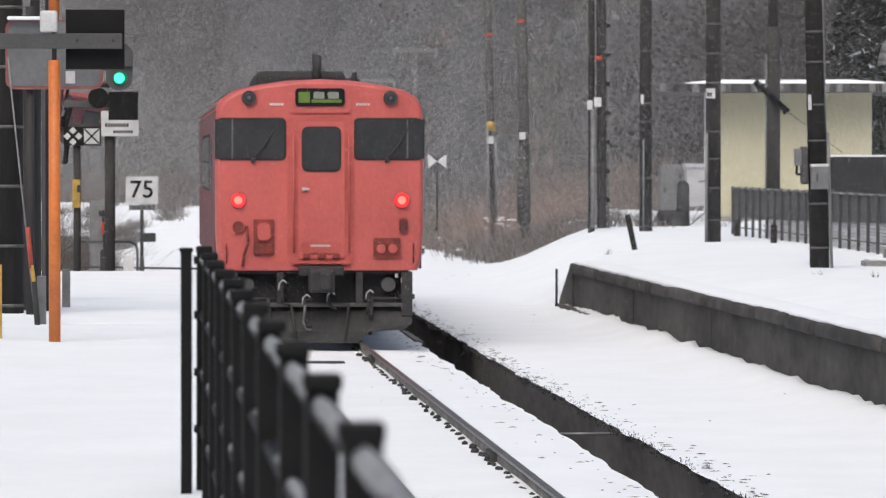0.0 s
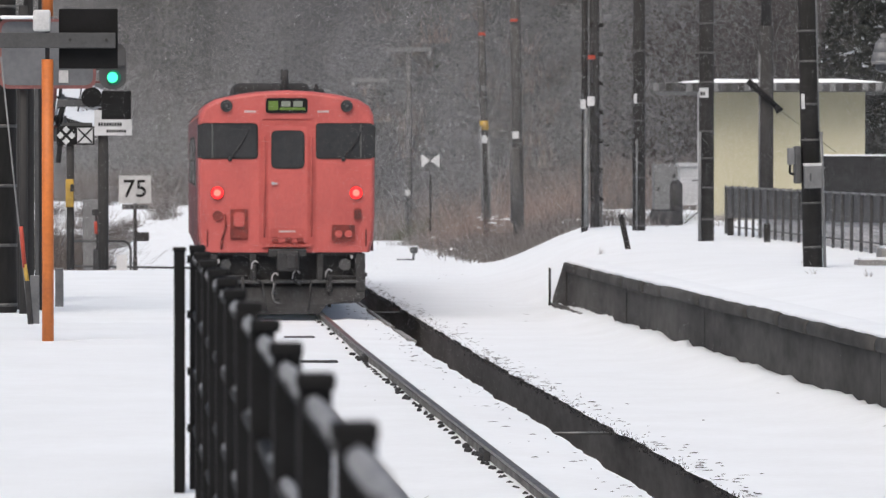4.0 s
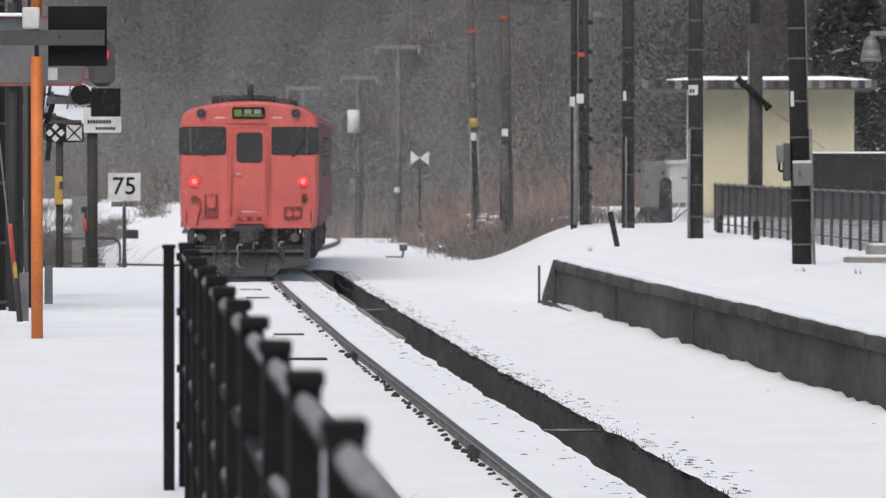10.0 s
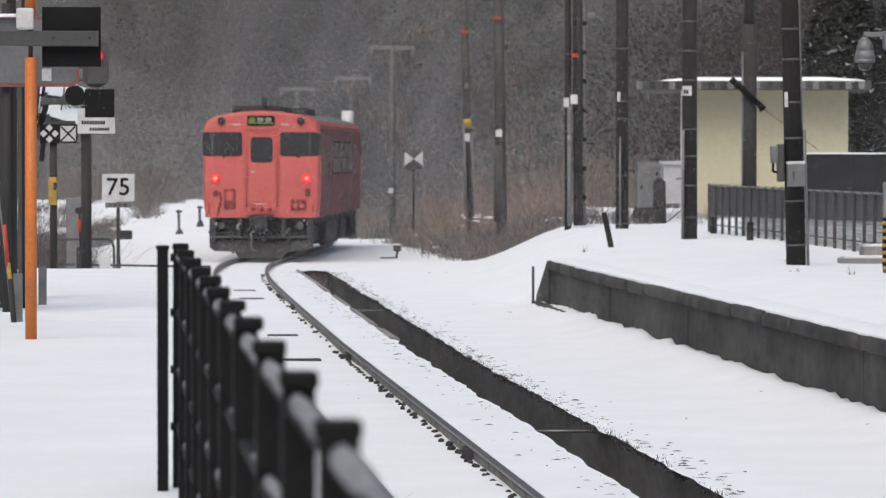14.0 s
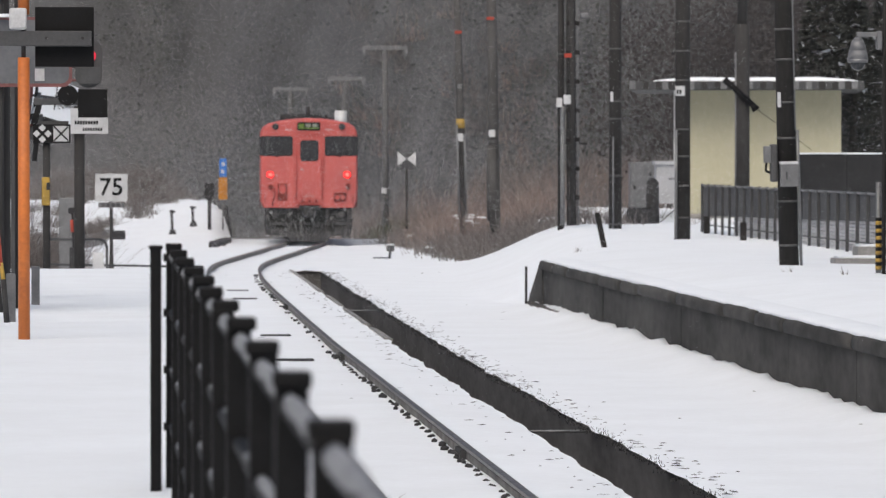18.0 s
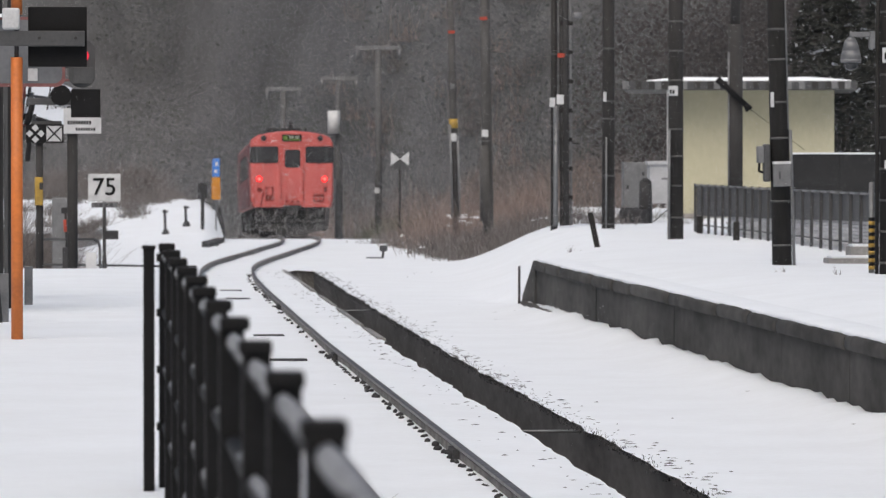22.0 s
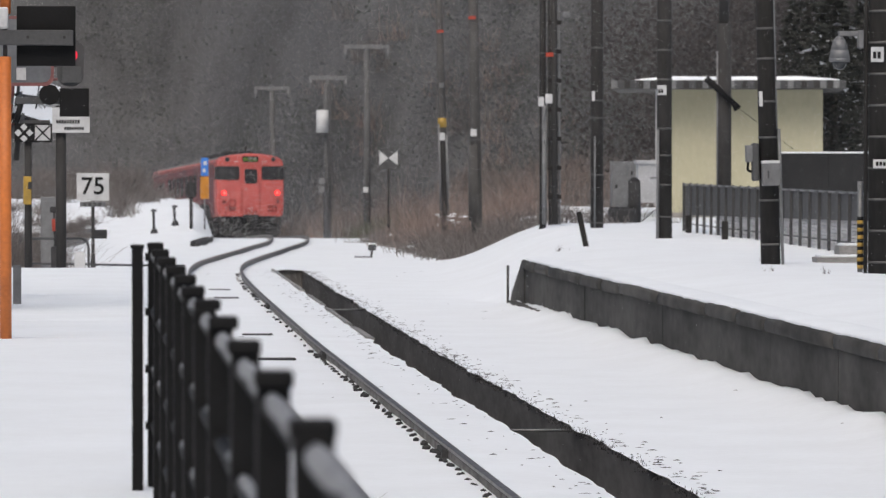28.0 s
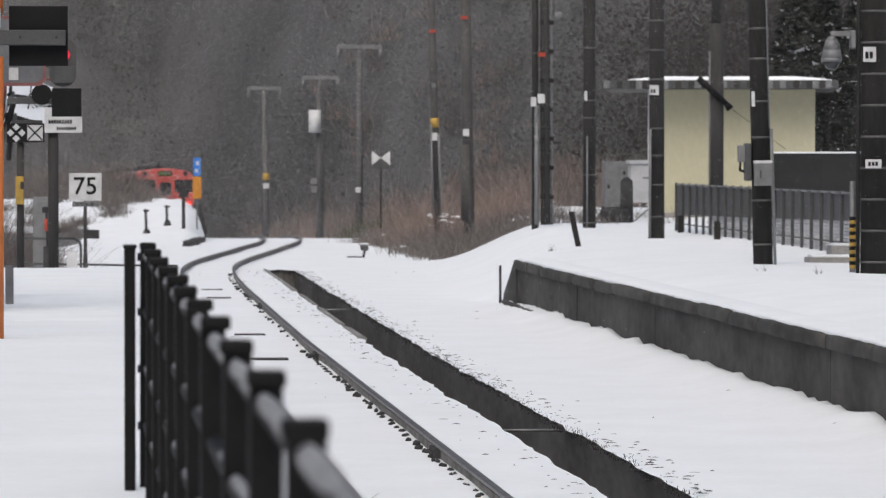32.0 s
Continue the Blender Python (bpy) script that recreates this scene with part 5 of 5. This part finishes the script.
def bank_signs():
    hz = height(4.14, 144.85)
    b = thing("blue_stop_marker", pose(4.14, 144.85, 0), "narrow blue and orange marker boards on a thin post", "sign")
    part("post", T((0, .02, hz - .4), (0, .02, 2.3), .024, seg=8), GALV, b)
    bl = part("blue_board", B(-.115, .115, -.01, .01, 1.86, 2.43, bevel=.005), BLUE, b, "blue board with a white mark")
    part("white_mark", B(-.03, .06, -.016, -.009, 2.20, 2.32), WHITE, bl)
    part("white_mark", B(-.06, .03, -.016, -.009, 1.97, 2.08), WHITE, bl)
    part("orange_board", B(-.135, .135, -.012, .01, 1.14, 1.83, bevel=.005), OCHRE, b, "orange board")
    d = thing("dwarf_signal", pose(3.68, 143.5, height(3.68, 143.5)), "dark dwarf signal on a post in the snow", "signal")
    part("post", T((0, 0, -.3), (0, 0, 1.0), .055, seg=8), UNDER, d)
    part("head", B(-.15, .15, -.1, .1, .97, 1.45, bevel=.03), UNDER, d, "square dark signal head")
    part("visor", B(-.13, .13, -.18, -.1, 1.30, 1.34, bevel=.008), UNDER, d)
    for x, y, k in ((2.51, 142.1, 1.1), (3.2, 144.35, .9)):
        s = thing("point_stand", pose(x, y, height(x, y)), "small dark stand with a cross piece in the snow", "stand", "stands on the bank")
        part("post", T((0, 0, -.2), (-.03, 0, .68 * k), .04, seg=8), UNDER, s)
        part("foot", T((0, 0, -.1), (0, 0, .14), .16, .07, seg=10), UNDER, s)
        part("cross_piece", B(-.10, .08, -.02, .02, .60 * k, .66 * k), UNDER, s)
    p = thing("point_machine", pose(7.6, 119.0, height(7.6, 119.0)), "low dark point machine half covered by snow", "machine")
    part("plate", B(-.32, .12, -.08, .08, -.06, .03, bevel=.01), UNDER, p)
    part("lamp_stem", T((.10, 0, -.05), (.13, 0, .2), .03, seg=8), UNDER, p)
    part("lamp", B(.03, .23, -.07, .07, .18, .34, bevel=.03), GREYPAINT, p, "small grey lamp box")
    part("lamp_cap", B(.04, .22, -.06, .06, .335, .375, bevel=.015), SNOW, p)
    for i, (x, y, w) in enumerate(((2.66, 60.2, .49), (2.70, 68.3, .45), (2.72, 85.9, .45), (2.7, 91.0, .42))):
        s = thing("sleeper", pose(cx(y) + x - 2.75, y, -.135 if y < 75 else -.143), "dark edge of a sleeper showing through snow", "sleeper", "sleepers showing through snow")
        part("timber", B(-w / 2, w / 2, -.22, .1, -.05, .035, bevel=.008), UNDER, s)


bank_signs()


def bank_edge():
    w = thing("bank_edging", pose(0, 0, 0), "dark earth and stone edging along the foot of the snowy bank", "edging", kind="structure")
    bm = bmesh.new()
    prism(bm, [(.02, -.25), (.34, -.25), (.28, .0), (.06, .05)], 134, 160, 0.8)
    for v in bm.verts:
        v.co += Vector((.10 * noise.noise((0, v.co.y * .5, 3)), 0, .05 * noise.noise((0, v.co.y * .9, 6))))
    part("kerb", bm, UNDER, w)
    bm = bmesh.new()
    prism(bm, [(.10, -.3), (.42, -.3), (.30, .55), (.18, 1.0), (.0, 1.05)], 154.5, 177, 0.8)
    for v in bm.verts:
        v.co += Vector((.08 * noise.noise((v.co.z, v.co.y * .5, 3)), 0, .05 * noise.noise((0, v.co.y * .9, 6))))
    part("cut_face", bm, UNDER, w, "dark bare earth face of the cutting")


bank_edge()


# ---- plants ----
def twigs(name, label, cat, spots, m, rnd, count, tall, spread, thick, kind="stuff"):
    verts, faces = [], []
    for x, y, s in spots:
        z0 = height(x, y) - .05
        for k in range(count):
            a, lean = rnd.uniform(0, 6.28), abs(rnd.gauss(0, .5)) + .08
            bx, by = x + rnd.gauss(0, spread * .45), y + rnd.gauss(0, spread * .6)
            ln = tall * s * rnd.uniform(.45, 1.1)
            px, py, pz = bx, by, z0
            dx, dy, dz = math.cos(a) * lean, math.sin(a) * lean, 1.0
            w = thick * rnd.uniform(.6, 1.3)
            for q in range(3):
                nx, ny, nz = px + dx * ln / 3, py + dy * ln / 3, pz + dz * ln / 3
                w2 = w * .65
                b = len(verts)
                verts += [(px - w, py, pz), (px + w, py, pz), (px, py + w * 1.6, pz), (nx - w2, ny, nz), (nx + w2, ny, nz), (nx, ny + w2 * 1.6, nz)]
                faces += [(b, b + 1, b + 4, b + 3), (b + 1, b + 2, b + 5, b + 4), (b + 2, b, b + 3, b + 5)]
                px, py, pz, w = nx, ny, nz, w2
                dx += rnd.gauss(0, .28)
                dy += rnd.gauss(0, .28)
                dz = max(.25, dz + rnd.gauss(-.12, .25))
    ob = raw(name, verts, faces, [m])
    return tagged(ob, label, cat, kind=kind)


rnd = random.Random(21)
spots = []
while len(spots) < 95:
    q = rnd.random()
    y = 139 - 30 * q ** .8
    spots.append((9.25 + 1.0 * max(0, q - .45) + abs(rnd.gauss(0, 1.1)), y + rnd.uniform(0, 6), rnd.uniform(.45, 1.0)))
twigs("shrub_thicket", "low rounded thicket of bare grey-brown shrubs in snow", "shrubs", spots, TWIG, rnd, 120, .72, .75, .010)
spots = [(9.9 + .045 * i + rnd.uniform(-.6, .6), 129 + .08 * i + rnd.uniform(-5, 9), rnd.uniform(.4, 1.15)) for i in range(95)]
spots = [(x if x < 11.7 else x + .8, y if x < 11.7 else y + 9, k) for x, y, k in spots]
twigs("reed_grass", "tall dry reddish-brown reed grass behind the shrubs", "grass", spots, REED, rnd, 50, 1.5, .9, .010)
spots = [(10.9 + rnd.uniform(-.8, 1.6), 155 + rnd.uniform(-6, 14), rnd.uniform(.5, 1.0)) for i in range(30)]
twigs("olive_weeds", "olive green weeds beside the line", "weeds", spots, REEDGREEN, rnd, 60, 1.0, .7, .011)
spots = [(cxx + rnd.gauss(0, .35), cyy + rnd.gauss(0, 3), rnd.uniform(.5, 1.0)) for cxx, cyy in ((1.42, 151.5), (1.7, 160), (2.6, 166), (.2, 149.8), (-.9, 152)) for i in range(7)]
twigs("bank_shrubs", "patches of brown shrubs on the snowy bank", "shrubs", spots, TWIG, rnd, 120, .55, .5, .010)
spots = [(x, y, rnd.uniform(.5, 1.0) * (1.45 if x < .0139 * y else .7)) for x, y in ((rnd.uniform(-1.8, 3.3), rnd.uniform(170, 192)) for i in range(85))]
twigs("bank_brush", "grey-brown leafless brush behind the snowy bank", "shrubs", spots, TWIG, rnd, 110, 1.05, .8, .013)
spots = [(11.2 + .5 * i + rnd.uniform(-.3, .3), 111.3 + rnd.uniform(-1, 7), rnd.uniform(.4, 1)) for i in range(9)]
twigs("weeds", "thin dry weed stalks in snow", "weeds", spots, TWIG, rnd, 14, .8, .5, .008)
spots = [(2.16, 34.7, 1.0), (-2.9, 37.2, 1.2), (9.0, 85, .8), (10.9, 66.3, .8), (10.3, 67.4, .6), (11.4, 75.3, .7)]
twigs("weed_sprigs", "single dry weed sprigs poking through snow", "weeds", spots, TWIG, rnd, 16, .17, .10, .006)


def crown(verts, faces, x, y, z, r, hgt, rnd, n, leaf):
    for k in range(n):
        a, b = rnd.uniform(0, 6.28), rnd.uniform(-1, 1)
        q = rnd.uniform(.72, 1.0)
        c = math.sqrt(max(0, 1 - b * b))
        lump = 1 + .35 * noise.noise((x + math.cos(a) * 1.3, y + math.sin(a) * 1.3, b * 1.7))
        px, py, pz = x + r * q * c * math.cos(a) * lump, y + r * q * c * math.sin(a) * lump, z + hgt * .5 * q * b * lump
        s = leaf * rnd.uniform(.5, 1.4)
        i = len(verts)
        for w in range(3):
            verts.append((px + rnd.gauss(0, s), py + rnd.gauss(0, s), pz + rnd.gauss(0, s)))
        faces.append((i, i + 1, i + 2))


def woods():
    rnd = random.Random(77)
    for name, m, lab, count in (("hill_woods", LEAFHAZE, "leafless hillside woods, painted pale grey for haze", 420), ("hill_evergreens", LEAF, "dull green evergreens among the hillside woods", 230)):
        verts, faces = [], []
        for k in range(count):
            a = rnd.uniform(-.121, .14) if m == LEAFHAZE else -.121 + .26 * rnd.random() ** 1.8
            y = 195
            for q in range(4):
                y = hill_foot(y * (.0698 + a))
            y += rnd.uniform(-5, 28)
            x = y * (.0698 + a)
            if abs(x - cx(y)) < 5:
                continue
            h = rnd.uniform(4, 9)
            crown(verts, faces, x, y, height(x, y) + h * .42, rnd.uniform(1.7, 3.4), h, rnd, 900, .042)
        tagged(raw(name, verts, faces, [m]), lab, "woods", kind="stuff")
    verts, faces = [], []
    for k in range(150):
        y = rnd.uniform(135, 188)
        x = y * (.118 + .097 * rnd.random() ** .55)
        h = rnd.uniform(6, 11)
        crown(verts, faces, x, y, height(x, y) + h * .5, rnd.uniform(1.6, 2.8), h, rnd, 1500, .045)
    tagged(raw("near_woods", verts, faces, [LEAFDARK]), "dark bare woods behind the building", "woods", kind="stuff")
    # snow-dusted evergreens beside the building
    for k, (x, y, h) in enumerate(((20.6, 124, 6.5), (22.4, 128, 7.5), (21.3, 133, 8))):
        t = thing("evergreen_tree", pose(x, y, height(x, y) - .1), "dark evergreen tree dusted with snow", "tree", "evergreens by the building")
        bm = bmesh.new()
        tube(bm, (0, 0, -.3), (.1, 0, h * .9), .16, .03, seg=8)
        for q in range(9):
            a, zz = q * 2.4, h * (.15 + .08 * q)
            tube(bm, (0, 0, zz), (math.cos(a) * 1.2, math.sin(a) * 1.2, zz - .1), .04, .012, seg=5)
        part("trunk", bm, BARK, t)
        for nm, mm, nn, lf, dz in (("crown", PINE, 6500, .075, 0), ("snow_dusting", SNOW, 130, .085, .12)):
            verts, faces = [], []
            for q in range(nn):
                f = rnd.random() ** .8
                rad = (1 - f) * 1.7 * rnd.uniform(.4, 1) + .15
                a = rnd.uniform(0, 6.28)
                px, py, pz = rad * math.cos(a), rad * math.sin(a), h * (.08 + .92 * f) - rad * .25 + dz
                s = lf * rnd.uniform(.5, 1.4)
                i = len(verts)
                for w in range(3):
                    verts.append((px + rnd.gauss(0, s), py + rnd.gauss(0, s), pz + rnd.gauss(0, s * .5)))
                faces.append((i, i + 1, i + 2))
            ob = tagged(raw(nm, verts, faces, [mm]), kind="stuff")
            ob.parent = t


woods()


def debris():
    """Dark crumbs of ballast and twigs on the snow along the channel."""
    rnd = random.Random(15)
    verts, faces = [], []
    for k in range(620):
        y = 33 + 72 * rnd.random()
        side = rnd.random()
        s = (DITCH_R + .05 + abs(rnd.gauss(0, .12)) if side < .62 else rnd.gauss(DITCH_L - .22, .14) if side < .93 else rnd.uniform(1.9, 7.4))
        x = s + (drain(y) if side < .93 else cx(y) - 2.75)
        if DITCH_L - .03 < s < DITCH_R + .03 or abs(s - 3.317) < .12:
            continue
        z = height(x, y) + .004
        w, ln, h = .008 + .05 * rnd.random() ** 2, rnd.uniform(.01, .03), rnd.uniform(.003, .009)
        i = len(verts)
        verts += [(x - w, y - ln, z), (x + w, y - ln * .6, z), (x + w * .8, y + ln, z), (x - w * .9, y + ln * .7, z), (x + w * .1, y, z + h)]
        faces += [(i, i + 1, i + 4), (i + 1, i + 2, i + 4), (i + 2, i + 3, i + 4), (i + 3, i, i + 4)]
    tagged(raw("snow_debris", verts, faces, [UNDER]), "dark crumbs of ballast and twigs scattered on snow", "debris", kind="stuff")


debris()
rnd = random.Random(8)
spots = []
for i in range(620):
    y = 34 + 72 * rnd.random()
    spots.append((DITCH_R + rnd.uniform(-.04, .07) + drain(y), y, rnd.uniform(.4, 1.2)))
twigs("channel_grass", "short dead grass along the channel's snowy lip", "grass", spots, UNDER, rnd, 7, .05, .10, .006)
rnd = random.Random(41)
spots = []
while len(spots) < 240:
    y = rnd.uniform(139.5, 223)
    x = cx(y) + rnd.uniform(2.6 if y > 164 else 4.2, 15)
    spots.append((x, y, rnd.uniform(.5, 1.2)))
twigs("undergrowth", "grey-brown leafless undergrowth at the foot of the hill", "undergrowth", spots[:150], TWIG, rnd, 60, 1.7, 1.1, .016)
twigs("pale_undergrowth", "pale dry grasses at the foot of the hill", "grass", spots[150:], REED, rnd, 50, 1.5, 1.0, .014)
rnd = random.Random(31)
spots = [(-1.1 - .055 * i + rnd.uniform(-.3, .3), 79 + rnd.uniform(0, 12), rnd.uniform(.6, 1.2)) for i in range(46)]
spots += [(rnd.uniform(-1.3, -.4), rnd.uniform(80, 92), rnd.uniform(.35, .75)) for i in range(34)]
twigs("dark_hedge", "dark leafless hedge beyond the platform end", "hedge", spots, TWIG, rnd, 110, 1.75, .6, .009)


def shrub_snow():
    """Cushions of snow caught in the thicket, and snowy patches on the bank between its stems."""
    rnd = random.Random(19)
    verts, faces = [], []

    def cushion(x, y, z, w, h, n):
        i = len(verts)
        k = [rnd.uniform(.65, 1.2) for q in range(n)]
        for f, g in ((1, 0), (.7, .7), (.3, .95)):
            verts.extend((x + w * f * k[q] * math.cos(6.2832 * q / n), y + w * 1.6 * f * k[q] * math.sin(6.2832 * q / n), z + h * g * rnd.uniform(.85, 1.1)) for q in range(n))
        verts.append((x, y, z + h))
        for b in (0, n):
            faces.extend((i + b + q, i + b + (q + 1) % n, i + b + n + (q + 1) % n, i + b + n + q) for q in range(n))
        faces.extend((i + 2 * n + q, i + 2 * n + (q + 1) % n, i + 3 * n) for q in range(n))

    for k in range(26):
        q = rnd.random()
        x, y = 9.4 + 3.6 * q + rnd.gauss(0, .5), 133 - 14 * q + rnd.gauss(0, 4)
        cushion(x, y, height(x, y) + .02 + .4 * rnd.random() ** 3, rnd.uniform(.04, .14), rnd.uniform(.02, .05), 7)
    for k in range(24):
        q = rnd.random()
        x, y = 11.9 + 1.5 * q + rnd.gauss(0, .3), 128 - 9 * q + rnd.gauss(0, 1.5)
        cushion(x, y, height(x, y) + .02 + .2 * rnd.random(), rnd.uniform(.15, .5), rnd.uniform(.04, .09), 9)
    for k in range(14):
        x, y = 10.75 + rnd.gauss(0, .25), 131 + rnd.gauss(0, 1)
        cushion(x, y, .45 + .4 * rnd.random(), rnd.uniform(.05, .18), rnd.uniform(.03, .06), 8)
    ob = tagged(raw("shrub_snow", verts, faces, [SNOW]), "cushions and patches of snow among the shrubs", "snow", kind="stuff")
    for f in ob.data.polygons:
        f.use_smooth = True


shrub_snow()


def flake_field(name, label, bands, fall, late, seed):
    """Tiny three-cornered flakes before the view, in bands of (near, far, count, size); what comes down later is thinner by late."""
    r = np.random.RandomState(seed)
    d = np.concatenate([near + (far - near) * r.rand(n) for near, far, n, size in bands])
    s = np.concatenate([np.full(n, size) for near, far, n, size in bands])
    mid = np.concatenate([np.full(n, (near + far) / 2) for near, far, n, size in bands])
    s = s * d / mid
    count = len(d)
    side = d * .0698 + (r.rand(count) * .242 - .107) * d + r.rand(count) * 2.4
    z = r.rand(count) * (3.3 + d * .0345 + fall)
    over = z - 3.3 - d * .0345
    keep = r.rand(count) < np.interp(over, (-4, 2), (1, late))
    z = z - .7
    d, side, z, s = d[keep], side[keep], z[keep], s[keep]
    n = len(d)
    tri = r.randn(n, 3, 3)
    tri -= tri.mean(axis=1, keepdims=True)
    tri *= (s * .62)[:, None, None] / np.sqrt((tri ** 2).sum(axis=2, keepdims=True))
    co = (np.stack((side, d, z), axis=1)[:, None, :] + tri).reshape(-1, 3)
    me = bpy.data.meshes.new(name)
    me.vertices.add(3 * n)
    me.vertices.foreach_set("co", co.astype(np.float32).ravel())
    me.loops.add(3 * n)
    me.loops.foreach_set("vertex_index", np.arange(3 * n, dtype=np.int32))
    me.polygons.add(n)
    me.polygons.foreach_set("loop_start", np.arange(0, 3 * n, 3, dtype=np.int32))
    me.update(calc_edges=True)
    me.materials.append(FLAKE)
    return tagged(new(name, me), label, "snowfall", kind="stuff")


near_flakes = flake_field("falling_snow", "sparse small snowflakes drifting down", ((16, 60, 5000, .0045),), 29, 1, 5)
# the squall thins out after the first seconds
VEIL = ((56, 80, 380000, .0061), (80, 104, 480000, .0088), (104, 126, 600000, .0115), (126, 170, 520000, .0158), (170, 240, 420000, .024))
far_flakes = flake_field("distant_snowfall", "fine dense snowfall veiling the distance", VEIL, 7.5, .10, 6)


def motions():
    ts = [i for i in range(33)]
    ends = [float(np.polyval(RUN, t)) for t in ts]
    walk(rear_car, [(t, car_pose(y)) for t, y in zip(ts, ends)])
    walk(near_flakes, [(t, pose(-.05 * t, 0, -.9 * t)) for t in range(0, 33, 4)])
    walk(far_flakes, [(t, pose(-.05 * t, 0, -.235 * t)) for t in range(0, 33, 4)])
    up, down = pose(.02, 0, 2.68), pose(0, 0, 2.47)
    walk(shutter, [(0, up), (6.3, up), (6.7, down), (32, down)])


motions()
